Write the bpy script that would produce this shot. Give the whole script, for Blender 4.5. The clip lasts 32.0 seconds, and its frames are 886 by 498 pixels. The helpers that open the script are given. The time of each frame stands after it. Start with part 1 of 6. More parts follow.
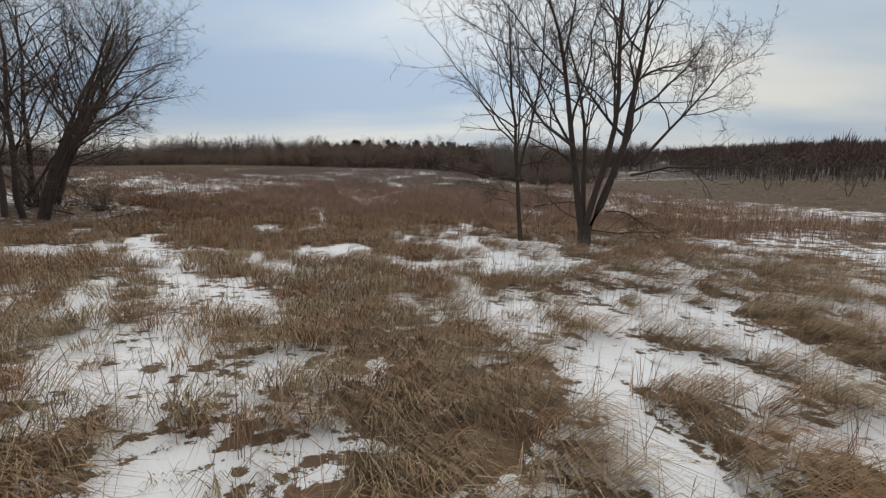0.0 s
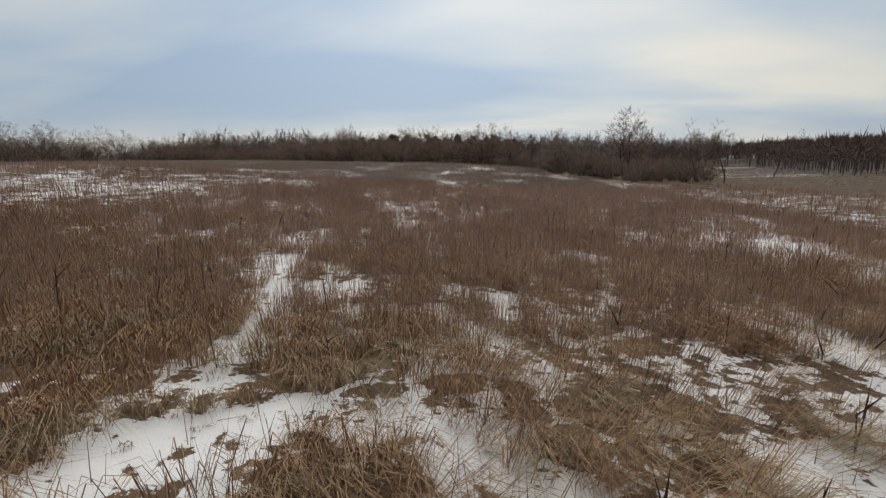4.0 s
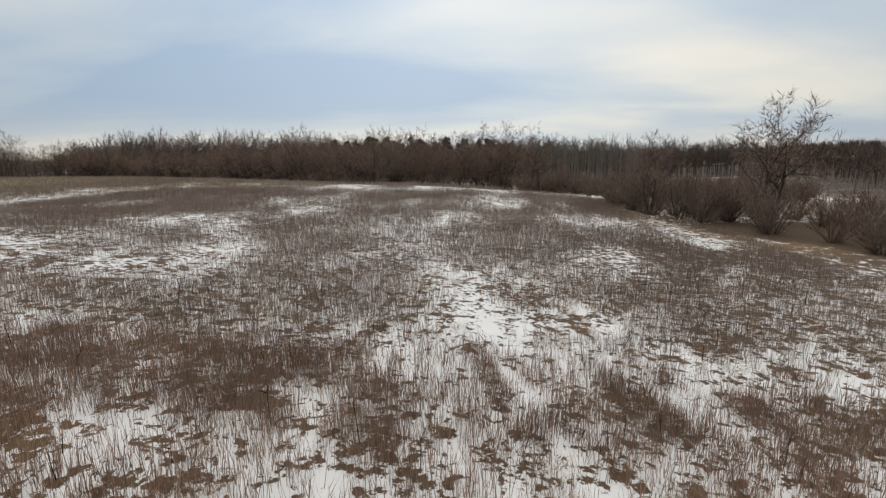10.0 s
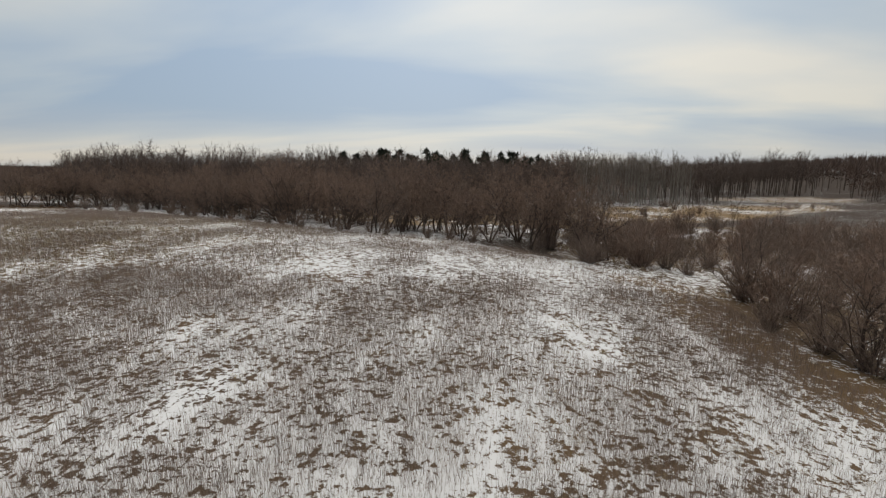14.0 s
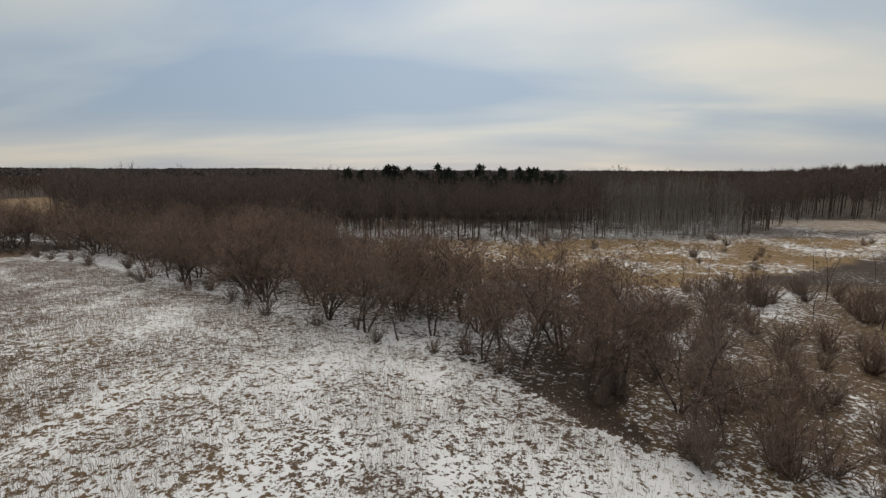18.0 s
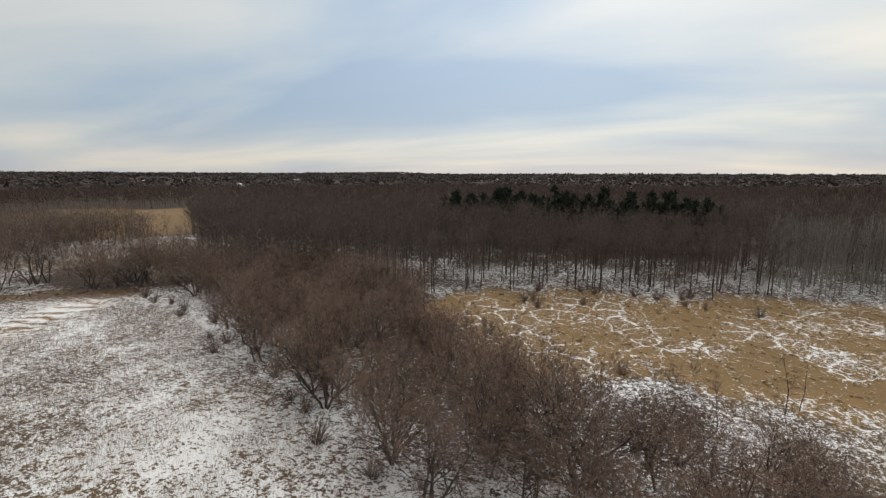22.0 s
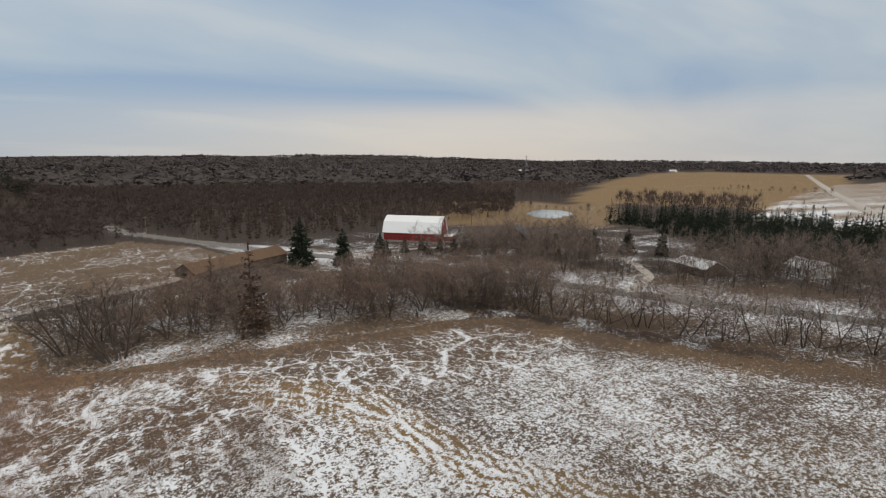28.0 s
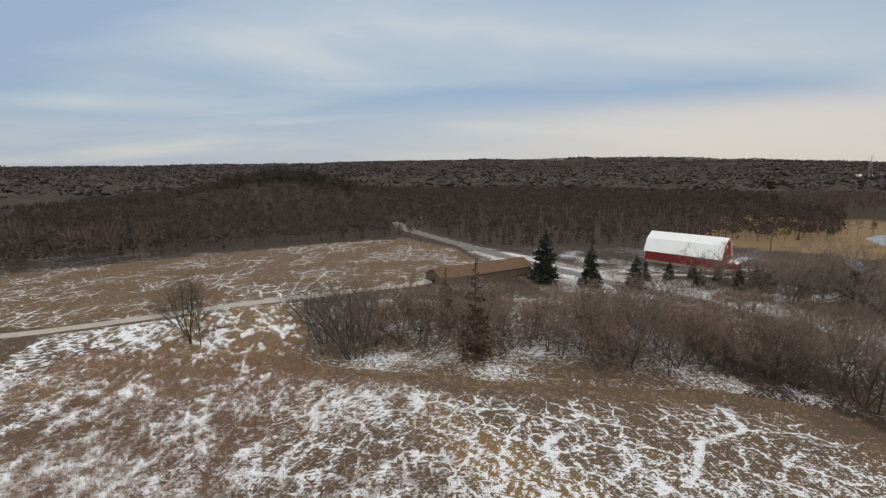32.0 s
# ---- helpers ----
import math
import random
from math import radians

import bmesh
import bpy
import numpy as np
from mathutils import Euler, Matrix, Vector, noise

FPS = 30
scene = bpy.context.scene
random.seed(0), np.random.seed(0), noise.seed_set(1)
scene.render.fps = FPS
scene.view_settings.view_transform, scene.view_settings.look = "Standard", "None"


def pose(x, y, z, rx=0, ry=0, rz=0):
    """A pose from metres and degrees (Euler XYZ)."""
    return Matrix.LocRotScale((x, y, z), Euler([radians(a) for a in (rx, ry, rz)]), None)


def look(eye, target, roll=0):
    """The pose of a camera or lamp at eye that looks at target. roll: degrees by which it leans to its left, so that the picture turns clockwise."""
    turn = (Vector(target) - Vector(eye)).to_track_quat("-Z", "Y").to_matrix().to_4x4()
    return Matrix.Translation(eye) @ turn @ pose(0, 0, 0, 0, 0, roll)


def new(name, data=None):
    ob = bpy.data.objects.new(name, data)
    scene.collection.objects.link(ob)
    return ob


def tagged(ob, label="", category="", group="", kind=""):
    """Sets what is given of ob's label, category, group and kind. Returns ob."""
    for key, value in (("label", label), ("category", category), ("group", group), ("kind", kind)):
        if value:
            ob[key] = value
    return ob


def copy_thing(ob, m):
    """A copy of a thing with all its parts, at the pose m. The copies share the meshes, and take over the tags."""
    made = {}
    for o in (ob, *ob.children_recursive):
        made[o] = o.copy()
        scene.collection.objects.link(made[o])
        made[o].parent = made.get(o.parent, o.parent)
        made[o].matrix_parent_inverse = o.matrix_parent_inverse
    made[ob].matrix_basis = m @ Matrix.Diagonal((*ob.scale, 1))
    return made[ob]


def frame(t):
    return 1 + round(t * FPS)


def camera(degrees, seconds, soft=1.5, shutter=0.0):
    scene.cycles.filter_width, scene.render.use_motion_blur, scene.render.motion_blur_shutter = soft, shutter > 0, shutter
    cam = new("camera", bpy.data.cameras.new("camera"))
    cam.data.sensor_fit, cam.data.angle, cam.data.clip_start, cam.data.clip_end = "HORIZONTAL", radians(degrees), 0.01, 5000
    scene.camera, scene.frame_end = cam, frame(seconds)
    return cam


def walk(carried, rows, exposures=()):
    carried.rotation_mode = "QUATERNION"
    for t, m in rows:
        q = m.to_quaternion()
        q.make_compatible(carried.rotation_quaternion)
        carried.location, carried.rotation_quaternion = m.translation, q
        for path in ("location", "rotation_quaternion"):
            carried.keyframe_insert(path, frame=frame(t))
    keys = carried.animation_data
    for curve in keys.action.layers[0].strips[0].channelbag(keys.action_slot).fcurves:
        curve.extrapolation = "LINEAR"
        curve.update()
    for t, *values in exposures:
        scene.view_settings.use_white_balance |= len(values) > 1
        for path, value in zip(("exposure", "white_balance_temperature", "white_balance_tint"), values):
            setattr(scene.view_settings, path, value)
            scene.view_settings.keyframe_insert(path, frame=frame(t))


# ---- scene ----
PATH = [
    (0, (0.0, 0.0, 2.639), (-0.048, 19.723, -0.677), -0.06),
    (0.5, (-1.239, 1.839, 2.671), (-1.849, 21.555, -0.632), -0.03),
    (1, (-2.354, 4.187, 2.628), (-3.249, 23.89, -0.686), -0.01),
    (1.5, (-3.013, 6.942, 2.563), (-4.076, 26.643, -0.715), 0.01),
    (2, (-3.406, 9.901, 2.4), (-4.607, 29.599, -0.848), 0.05),
    (2.5, (-3.722, 13.187, 2.205), (-5.024, 32.872, -1.086), -0.04),
    (3, (-3.797, 16.454, 2.026), (-5.224, 36.12, -1.323), -0.17),
    (3.5, (-3.934, 19.741, 1.935), (-5.489, 39.388, -1.471), -0.35),
    (5.5, (-5.034, 33.129, 2.171), (-6.597, 52.79, -1.148), -0.01),
    (6, (-5.448, 36.532, 2.303), (-6.697, 56.217, -1.008), 0.01),
    (6.5, (-5.967, 39.925, 2.449), (-6.83, 59.627, -0.882), -0.00),
    (7, (-6.422, 43.211, 2.617), (-7.086, 62.917, -0.738), -0.07),
    (7.5, (-6.815, 46.458, 2.905), (-7.371, 66.162, -0.476), -0.17),
    (8, (-7.03, 49.561, 3.275), (-7.599, 69.264, -0.112), -0.13),
    (8.5, (-7.345, 52.575, 3.74), (-8.012, 72.272, 0.337), -0.08),
    (9, (-7.668, 55.652, 4.22), (-8.409, 75.345, 0.809), -0.07),
    (9.5, (-7.888, 58.683, 4.671), (-8.71, 78.375, 1.272), -0.09),
    (10, (-8.112, 61.549, 5.125), (-9.024, 81.248, 1.792), -0.15),
    (10.5, (-8.408, 64.421, 5.644), (-9.397, 84.122, 2.343), -0.18),
    (11, (-8.712, 67.174, 6.162), (-9.774, 86.876, 2.887), -0.12),
    (11.5, (-8.958, 69.901, 6.774), (-10.077, 89.598, 3.488), -0.09),
    (12, (-9.235, 72.644, 7.428), (-10.434, 92.346, 4.208), 0.01),
    (12.5, (-9.44, 75.302, 8.135), (-10.744, 94.994, 4.891), 0.02),
    (13, (-9.697, 77.967, 8.956), (-11.067, 97.65, 5.688), 0.15),
    (13.5, (-9.964, 80.615, 9.806), (-11.416, 100.297, 6.562), 0.32),
    (14, (-10.245, 83.19, 10.681), (-11.788, 102.87, 7.467), 0.36),
    (14.5, (-10.467, 85.725, 11.609), (-12.077, 105.398, 8.387), 0.06),
    (16.5, (-11.27, 95.563, 15.859), (-13.177, 115.205, 12.609), -0.19),
    (17, (-11.483, 97.976, 16.911), (-13.449, 117.606, 13.626), -0.05),
    (17.5, (-11.63, 100.316, 17.878), (-13.647, 119.942, 14.596), -0.02),
    (18, (-11.792, 102.675, 18.849), (-13.883, 122.292, 15.564), 0.11),
    (18.5, (-11.952, 104.922, 19.876), (-14.127, 124.528, 16.575), 0.22),
    (19, (-12.109, 107.116, 20.882), (-14.342, 126.715, 17.585), 0.29),
    (19.5, (-12.261, 109.278, 21.924), (-14.572, 128.871, 18.643), 0.33),
    (20, (-12.383, 111.262, 22.912), (-14.778, 130.853, 19.678), 0.24),
    (20.5, (-12.558, 113.316, 23.79), (-15.078, 132.895, 20.58), 0.25),
    (21, (-12.706, 115.279, 24.786), (-15.858, 134.768, 21.583), 0.23),
    (21.5, (-12.878, 117.328, 25.746), (-17.321, 136.568, 22.57), 0.22),
    (22, (-13.347, 119.437, 26.67), (-20.17, 137.963, 23.472), 0.0),
    (22.5, (-13.776, 121.564, 27.499), (-24.287, 138.277, 24.306), 0.0),
    (23, (-14.639, 123.686, 28.157), (-28.812, 137.414, 24.891), 0.0),
    (23.5, (-15.841, 125.559, 28.821), (-32.528, 136.065, 25.479), 0.0),
    (24, (-17.078, 127.14, 29.499), (-35.402, 134.428, 26.165), 0.0),
    (24.5, (-18.526, 128.262, 30.294), (-37.778, 132.503, 26.92), 0.0),
    (25, (-20.156, 129.298, 31.015), (-39.841, 130.174, 27.593), 0.0),
    (25.5, (-21.946, 130.063, 31.677), (-41.412, 127.032, 28.227), 0.0),
    (26, (-23.887, 130.406, 32.035), (-42.19, 123.153, 28.515), 0.0),
    (26.5, (-25.857, 130.406, 32.441), (-42.054, 119.221, 28.899), 0.0),
    (28.5, (-32.163, 128.027, 34.141), (-43.153, 111.699, 30.593), 0.0),
    (29, (-33.595, 126.968, 34.462), (-44.21, 110.395, 30.906), 0.0),
    (29.5, (-35.018, 125.748, 34.84), (-44.972, 108.767, 31.296), 0.0),
    (30, (-36.359, 124.312, 34.975), (-44.968, 106.61, 31.438), 0.0),
    (30.5, (-37.759, 122.833, 35.179), (-44.572, 104.363, 31.655), 0.0),
    (31, (-38.853, 121.206, 35.416), (-43.642, 102.108, 31.908), 0.0),
    (31.5, (-39.721, 119.548, 35.657), (-43.095, 100.141, 32.194), 0.0),
    (32, (-40.428, 117.756, 35.77), (-41.762, 98.099, 32.33), 0.0),
]
cam = camera(87.0, 32.0, 1.25)
walk(cam, [(t, look(eye, target, roll)) for t, eye, target, roll in PATH], exposures=[(0, -0.13, 6510, 10), (3, -0.15, 6650, 10), (7, 0.0, 6720, 10), (13, -0.08, 6820, 10), (17, -0.40, 6850, 10), (19, -0.1, 6850, 10), (23, 0.02, 6760, 10), (26, -0.10, 6620, 10), (32, 0.03, 6520, 10)])

# ---------- light ----------
SUN_AZ, SUN_EL = radians(2), radians(36)      # turned left from +y, above the horizon
sun = new("sun", bpy.data.lights.new("sun", "SUN"))
sun.data.energy, sun.data.angle, sun.data.color = 0.9, radians(30), (1.0, 0.96, 0.905)
sun.matrix_world = look((0, 0, 60), (0 + 60 * math.sin(SUN_AZ) * math.cos(SUN_EL), -60 * math.cos(SUN_AZ) * math.cos(SUN_EL), 60 - 60 * math.sin(SUN_EL)))


def make_world():
    w = bpy.data.worlds.new("world")
    w.use_nodes = True
    scene.world = w
    n, l = w.node_tree.nodes, w.node_tree.links
    n.clear()
    out, bg = n.new("ShaderNodeOutputWorld"), n.new("ShaderNodeBackground")
    sky = n.new("ShaderNodeTexSky")
    sky.sky_type, sky.sun_disc = "NISHITA", False
    sky.sun_elevation, sky.sun_rotation = SUN_EL, -SUN_AZ
    tc, sep = n.new("ShaderNodeTexCoord"), n.new("ShaderNodeSeparateXYZ")
    l.new(tc.outputs["Generated"], sep.inputs[0])

    def mth(op, a, b=None, clamp=False):
        m = n.new("ShaderNodeMath")
        m.operation, m.use_clamp = op, clamp
        for i, v in enumerate((a, b)):
            if v is None:
                continue
            if isinstance(v, (int, float)):
                m.inputs[i].default_value = v
            else:
                l.new(v, m.inputs[i])
        return m.outputs[0]

    up = mth("MAXIMUM", sep.outputs[2], 0.0)
    den = mth("ADD", up, 0.14)
    comb = n.new("ShaderNodeCombineXYZ")
    l.new(mth("DIVIDE", sep.outputs[0], den), comb.inputs[0])
    l.new(mth("DIVIDE", sep.outputs[1], den), comb.inputs[1])
    mp = n.new("ShaderNodeMapping")
    mp.inputs["Rotation"].default_value = (0, 0, radians(12))
    mp.inputs["Scale"].default_value = (-0.45, 0.95, 1)
    mp.inputs["Location"].default_value = (3.3, 1.7, 0)
    l.new(comb.outputs[0], mp.inputs[0])
    noi = n.new("ShaderNodeTexNoise")
    noi.inputs["Scale"].default_value, noi.inputs["Detail"].default_value = 0.75, 5
    noi.inputs["Roughness"].default_value, noi.inputs["Distortion"].default_value = 0.45, 0.35
    l.new(mp.outputs[0], noi.inputs["Vector"])
    ramp = n.new("ShaderNodeValToRGB")
    e = ramp.color_ramp.elements
    e[0].position, e[0].color = 0.38, (0.345, 0.46, 0.615, 1)
    e[1].position, e[1].color = 0.68, (0.78, 0.765, 0.705, 1)
    mid = ramp.color_ramp.elements.new(0.52)
    mid.color = (0.505, 0.585, 0.66, 1)
    l.new(mth("ADD", noi.outputs["Fac"], mth("MULTIPLY", mth("MINIMUM", sep.outputs[1], 0.0), 0.13)), ramp.inputs[0])
    # towards the hidden sun the veil is brighter
    sunv = (-math.sin(SUN_AZ) * math.cos(SUN_EL), math.cos(SUN_AZ) * math.cos(SUN_EL), math.sin(SUN_EL))
    dot = n.new("ShaderNodeVectorMath")
    dot.operation = "DOT_PRODUCT"
    l.new(tc.outputs["Generated"], dot.inputs[0])
    dot.inputs[1].default_value = sunv
    glow = mth("MULTIPLY", mth("POWER", mth("MAXIMUM", dot.outputs["Value"], 0.0), 5.0), 0.34)
    high = mth("MULTIPLY", up, 0.35)
    gain = mth("ADD", mth("ADD", glow, high), 0.76)
    # a pale warm band low over the land
    band = n.new("ShaderNodeMapRange")
    band.inputs["From Min"].default_value, band.inputs["From Max"].default_value = 0.0, 0.12
    band.inputs["To Min"].default_value, band.inputs["To Max"].default_value = 0.45, 0.0
    l.new(up, band.inputs["Value"])
    mixb = n.new("ShaderNodeMix")
    mixb.data_type = "RGBA"
    l.new(band.outputs[0], mixb.inputs["Factor"])
    l.new(ramp.outputs[0], mixb.inputs["A"])
    mixb.inputs["B"].default_value = (0.70, 0.67, 0.66, 1)
    # a cream gap in the clouds low in the south-west
    gap = n.new("ShaderNodeVectorMath")
    gap.operation = "DOT_PRODUCT"
    l.new(tc.outputs["Generated"], gap.inputs[0])
    gap.inputs[1].default_value = (-math.sin(radians(140)), math.cos(radians(140)), 0.05)
    lowb = n.new("ShaderNodeMapRange")
    lowb.interpolation_type = "SMOOTHSTEP"
    lowb.inputs["From Min"].default_value, lowb.inputs["From Max"].default_value = 0.15, 0.085
    l.new(up, lowb.inputs["Value"])
    gapf = mth("MULTIPLY", mth("POWER", mth("MAXIMUM", gap.outputs["Value"], 0.0), 5.0), lowb.outputs[0], True)
    mixg = n.new("ShaderNodeMix")
    mixg.data_type = "RGBA"
    l.new(mth("MULTIPLY", gapf, 0.75), mixg.inputs["Factor"])
    l.new(mixb.outputs["Result"], mixg.inputs["A"])
    mixg.inputs["B"].default_value = (0.86, 0.76, 0.66, 1)
    hi_ = n.new("ShaderNodeMapRange")
    hi_.inputs["From Min"].default_value, hi_.inputs["From Max"].default_value = 0.30, 0.62
    l.new(up, hi_.inputs["Value"])
    mixh = n.new("ShaderNodeMix")
    mixh.data_type = "RGBA"
    l.new(hi_.outputs[0], mixh.inputs["Factor"])
    l.new(mixg.outputs["Result"], mixh.inputs["A"])
    mixh.inputs["B"].default_value = (0.76, 0.72, 0.665, 1)
    sc = n.new("ShaderNodeVectorMath")
    sc.operation = "SCALE"
    l.new(mixh.outputs["Result"], sc.inputs[0])
    l.new(gain, sc.inputs["Scale"])
    skys = n.new("ShaderNodeVectorMath")
    skys.operation = "SCALE"
    l.new(sky.outputs[0], skys.inputs[0])
    skys.inputs["Scale"].default_value = 0.012
    add = n.new("ShaderNodeVectorMath")
    add.operation = "ADD"
    l.new(sc.outputs[0], add.inputs[0])
    l.new(skys.outputs[0], add.inputs[1])
    l.new(add.outputs[0], bg.inputs["Color"])
    bg.inputs["Strength"].default_value = 1.0
    l.new(bg.outputs[0], out.inputs[0])


make_world()

# ---------- materials ----------


def material(name, base, var=0.25, scale=3.0, rough=0.9, bump=0.0, hue=None, island=False, metal=0.0, fine=None):
    """A procedural surface: base colour varied by noise at two scales, by object and, if island, by piece."""
    m = bpy.data.materials.new(name)
    m.use_nodes = True
    n, l = m.node_tree.nodes, m.node_tree.links
    b = n["Principled BSDF"]
    b.inputs["Roughness"].default_value, b.inputs["Metallic"].default_value = rough, metal
    b.inputs["Specular IOR Level"].default_value = 0.25
    tc = n.new("ShaderNodeTexCoord")
    a, c = n.new("ShaderNodeTexNoise"), n.new("ShaderNodeTexNoise")
    a.inputs["Scale"].default_value, a.inputs["Detail"].default_value = scale, 4
    c.inputs["Scale"].default_value, c.inputs["Detail"].default_value = fine or scale * 11, 3
    for t in (a, c):
        l.new(tc.outputs["Object"], t.inputs["Vector"])
    s = n.new("ShaderNodeMath")
    s.operation = "ADD"
    l.new(a.outputs["Fac"], s.inputs[0])
    l.new(c.outputs["Fac"], s.inputs[1])
    last = s.outputs[0]
    rnd = n.new("ShaderNodeNewGeometry").outputs["Random Per Island"] if island else n.new("ShaderNodeObjectInfo").outputs["Random"]
    s2 = n.new("ShaderNodeMath")
    s2.operation = "ADD"
    l.new(last, s2.inputs[0])
    l.new(rnd, s2.inputs[1])
    mr = n.new("ShaderNodeMapRange")
    mr.inputs["From Min"].default_value, mr.inputs["From Max"].default_value = 0.6, 2.1
    l.new(s2.outputs[0], mr.inputs["Value"])
    ramp = n.new("ShaderNodeValToRGB")
    lo = [v * (1 - var) for v in base]
    hi = [min(1, v * (1 + var)) for v in (hue or base)]
    ramp.color_ramp.elements[0].color, ramp.color_ramp.elements[1].color = (*lo, 1), (*hi, 1)
    l.new(mr.outputs[0], ramp.inputs[0])
    l.new(ramp.outputs[0], b.inputs["Base Color"])
    if bump:
        bp = n.new("ShaderNodeBump")
        bp.inputs["Strength"].default_value = bump
        l.new(last, bp.inputs["Height"])
        l.new(bp.outputs[0], b.inputs["Normal"])
    return m


def ground_material():
    """Snow over dead grass and soil: how much lies where comes with the mesh, the edges from noise."""
    m = bpy.data.materials.new("snow_and_dead_grass")
    m.use_nodes = True
    n, l = m.node_tree.nodes, m.node_tree.links
    b = n["Principled BSDF"]
    b.inputs["Specular IOR Level"].default_value = 0.2
    tc = n.new("ShaderNodeTexCoord")
    att = n.new("ShaderNodeVertexColor")
    att.layer_name = "cover"
    sep = n.new("ShaderNodeSeparateColor")
    l.new(att.outputs["Color"], sep.inputs[0])

    def noise_at(sc, det=4, rough=0.6, stretch=None):
        t = n.new("ShaderNodeTexNoise")
        t.inputs["Scale"].default_value, t.inputs["Detail"].default_value, t.inputs["Roughness"].default_value = sc, det, rough
        src = tc.outputs["Object"]
        if stretch:
            mp = n.new("ShaderNodeMapping")
            mp.inputs["Scale"].default_value = stretch
            mp.inputs["Rotation"].default_value = (0, 0, radians(20))
            l.new(src, mp.inputs[0])
            src = mp.outputs[0]
        l.new(src, t.inputs["Vector"])
        return t.outputs["Fac"]

    def mth(op, a, c, clamp=False):
        x = n.new("ShaderNodeMath")
        x.operation, x.use_clamp = op, clamp
        for i, v in enumerate((a, c)):
            if isinstance(v, (int, float)):
                x.inputs[i].default_value = v
            else:
                l.new(v, x.inputs[i])
        return x.outputs[0]

    patch = noise_at(1.3, 6, 0.65)
    streak = noise_at(1.9, 5, 0.6, (0.8, 1.4, 1))
    fine = noise_at(3.8, 5, 0.72)
    mixn = mth("ADD", mth("MULTIPLY", patch, 0.30), mth("ADD", mth("MULTIPLY", streak, 0.18), mth("MULTIPLY", fine, 0.52)))
    # a net of narrow animal trails, where the mesh says how strong
    warp = n.new("ShaderNodeTexNoise")
    warp.inputs["Scale"].default_value, warp.inputs["Detail"].default_value = 0.55, 4
    l.new(tc.outputs["Object"], warp.inputs["Vector"])
    wv = n.new("ShaderNodeVectorMath")
    wv.operation = "MULTIPLY_ADD"
    l.new(warp.outputs["Color"], wv.inputs[0])
    wv.inputs[1].default_value = (3.3, 3.3, 0)
    l.new(tc.outputs["Object"], wv.inputs[2])
    flat = n.new("ShaderNodeVectorMath")
    flat.operation = "MULTIPLY"
    l.new(wv.outputs[0], flat.inputs[0])
    flat.inputs[1].default_value = (1.0, 0.75, 0)
    net = 0.0
    for scale_, wide_, gain_ in ((0.21, 0.070, 1.5), (0.46, 0.070, 1.0), (0.95, 0.08, 0.45)):
        vo = n.new("ShaderNodeTexVoronoi")
        vo.feature = "DISTANCE_TO_EDGE"
        vo.voronoi_dimensions = "2D"
        vo.inputs["Scale"].default_value = scale_
        l.new(flat.outputs[0], vo.inputs["Vector"])
        vr = n.new("ShaderNodeMapRange")
        vr.interpolation_type = "SMOOTHSTEP"
        vr.inputs["From Min"].default_value, vr.inputs["From Max"].default_value = wide_, 0.0
        l.new(vo.outputs["Distance"], vr.inputs["Value"])
        net = mth("ADD", mth("MULTIPLY", vr.outputs[0], gain_), net)
    net = mth("MULTIPLY", mth("MULTIPLY", net, att.outputs["Alpha"]), mth("MULTIPLY", mth("SUBTRACT", streak, 0.33), 5.0, True))
    # noise about 0.5; snow where cover - (1 - noise stretched) is positive
    edge = mth("ADD", mth("ADD", sep.outputs[0], net), mth("MULTIPLY", mth("SUBTRACT", mixn, 0.5), 4.6))
    mask = n.new("ShaderNodeMapRange")
    mask.interpolation_type = "SMOOTHSTEP"
    mask.inputs["From Min"].default_value, mask.inputs["From Max"].default_value = 0.45, 0.55
    l.new(edge, mask.inputs["Value"])

    def mixc(f, a, c):
        x = n.new("ShaderNodeMix")
        x.data_type = "RGBA"
        l.new(f, x.inputs["Factor"])
        for k, v in (("A", a), ("B", c)):
            if isinstance(v, tuple):
                x.inputs[k].default_value = (*v, 1)
            else:
                l.new(v, x.inputs[k])
        return x.outputs["Result"]

    brown = mixc(fine, (0.066, 0.047, 0.034), (0.172, 0.12, 0.083))
    broad = noise_at(0.055, 5, 0.6, (0.25, 1.6, 1))
    tan = mixc(mth("MULTIPLY", mth("ADD", streak, broad), 0.5), (0.10, 0.064, 0.028), (0.39, 0.255, 0.115))
    litter = mixc(patch, (0.030, 0.022, 0.018), (0.062, 0.046, 0.038))
    grass = mixc(sep.outputs[1], brown, tan)
    soil = mixc(sep.outputs[2], grass, litter)
    snow = mixc(patch, (0.73, 0.76, 0.80), (0.86, 0.885, 0.91))
    l.new(mixc(mask.outputs[0], soil, snow), b.inputs["Base Color"])
    b.inputs["Roughness"].default_value = 0.85
    bp = n.new("ShaderNodeBump")
    bp.inputs["Strength"].default_value, bp.inputs["Distance"].default_value = 0.6, 0.12
    l.new(mth("ADD", mixn, mth("MULTIPLY", mask.outputs[0], 0.25)), bp.inputs["Height"])
    l.new(bp.outputs[0], b.inputs["Normal"])
    return m


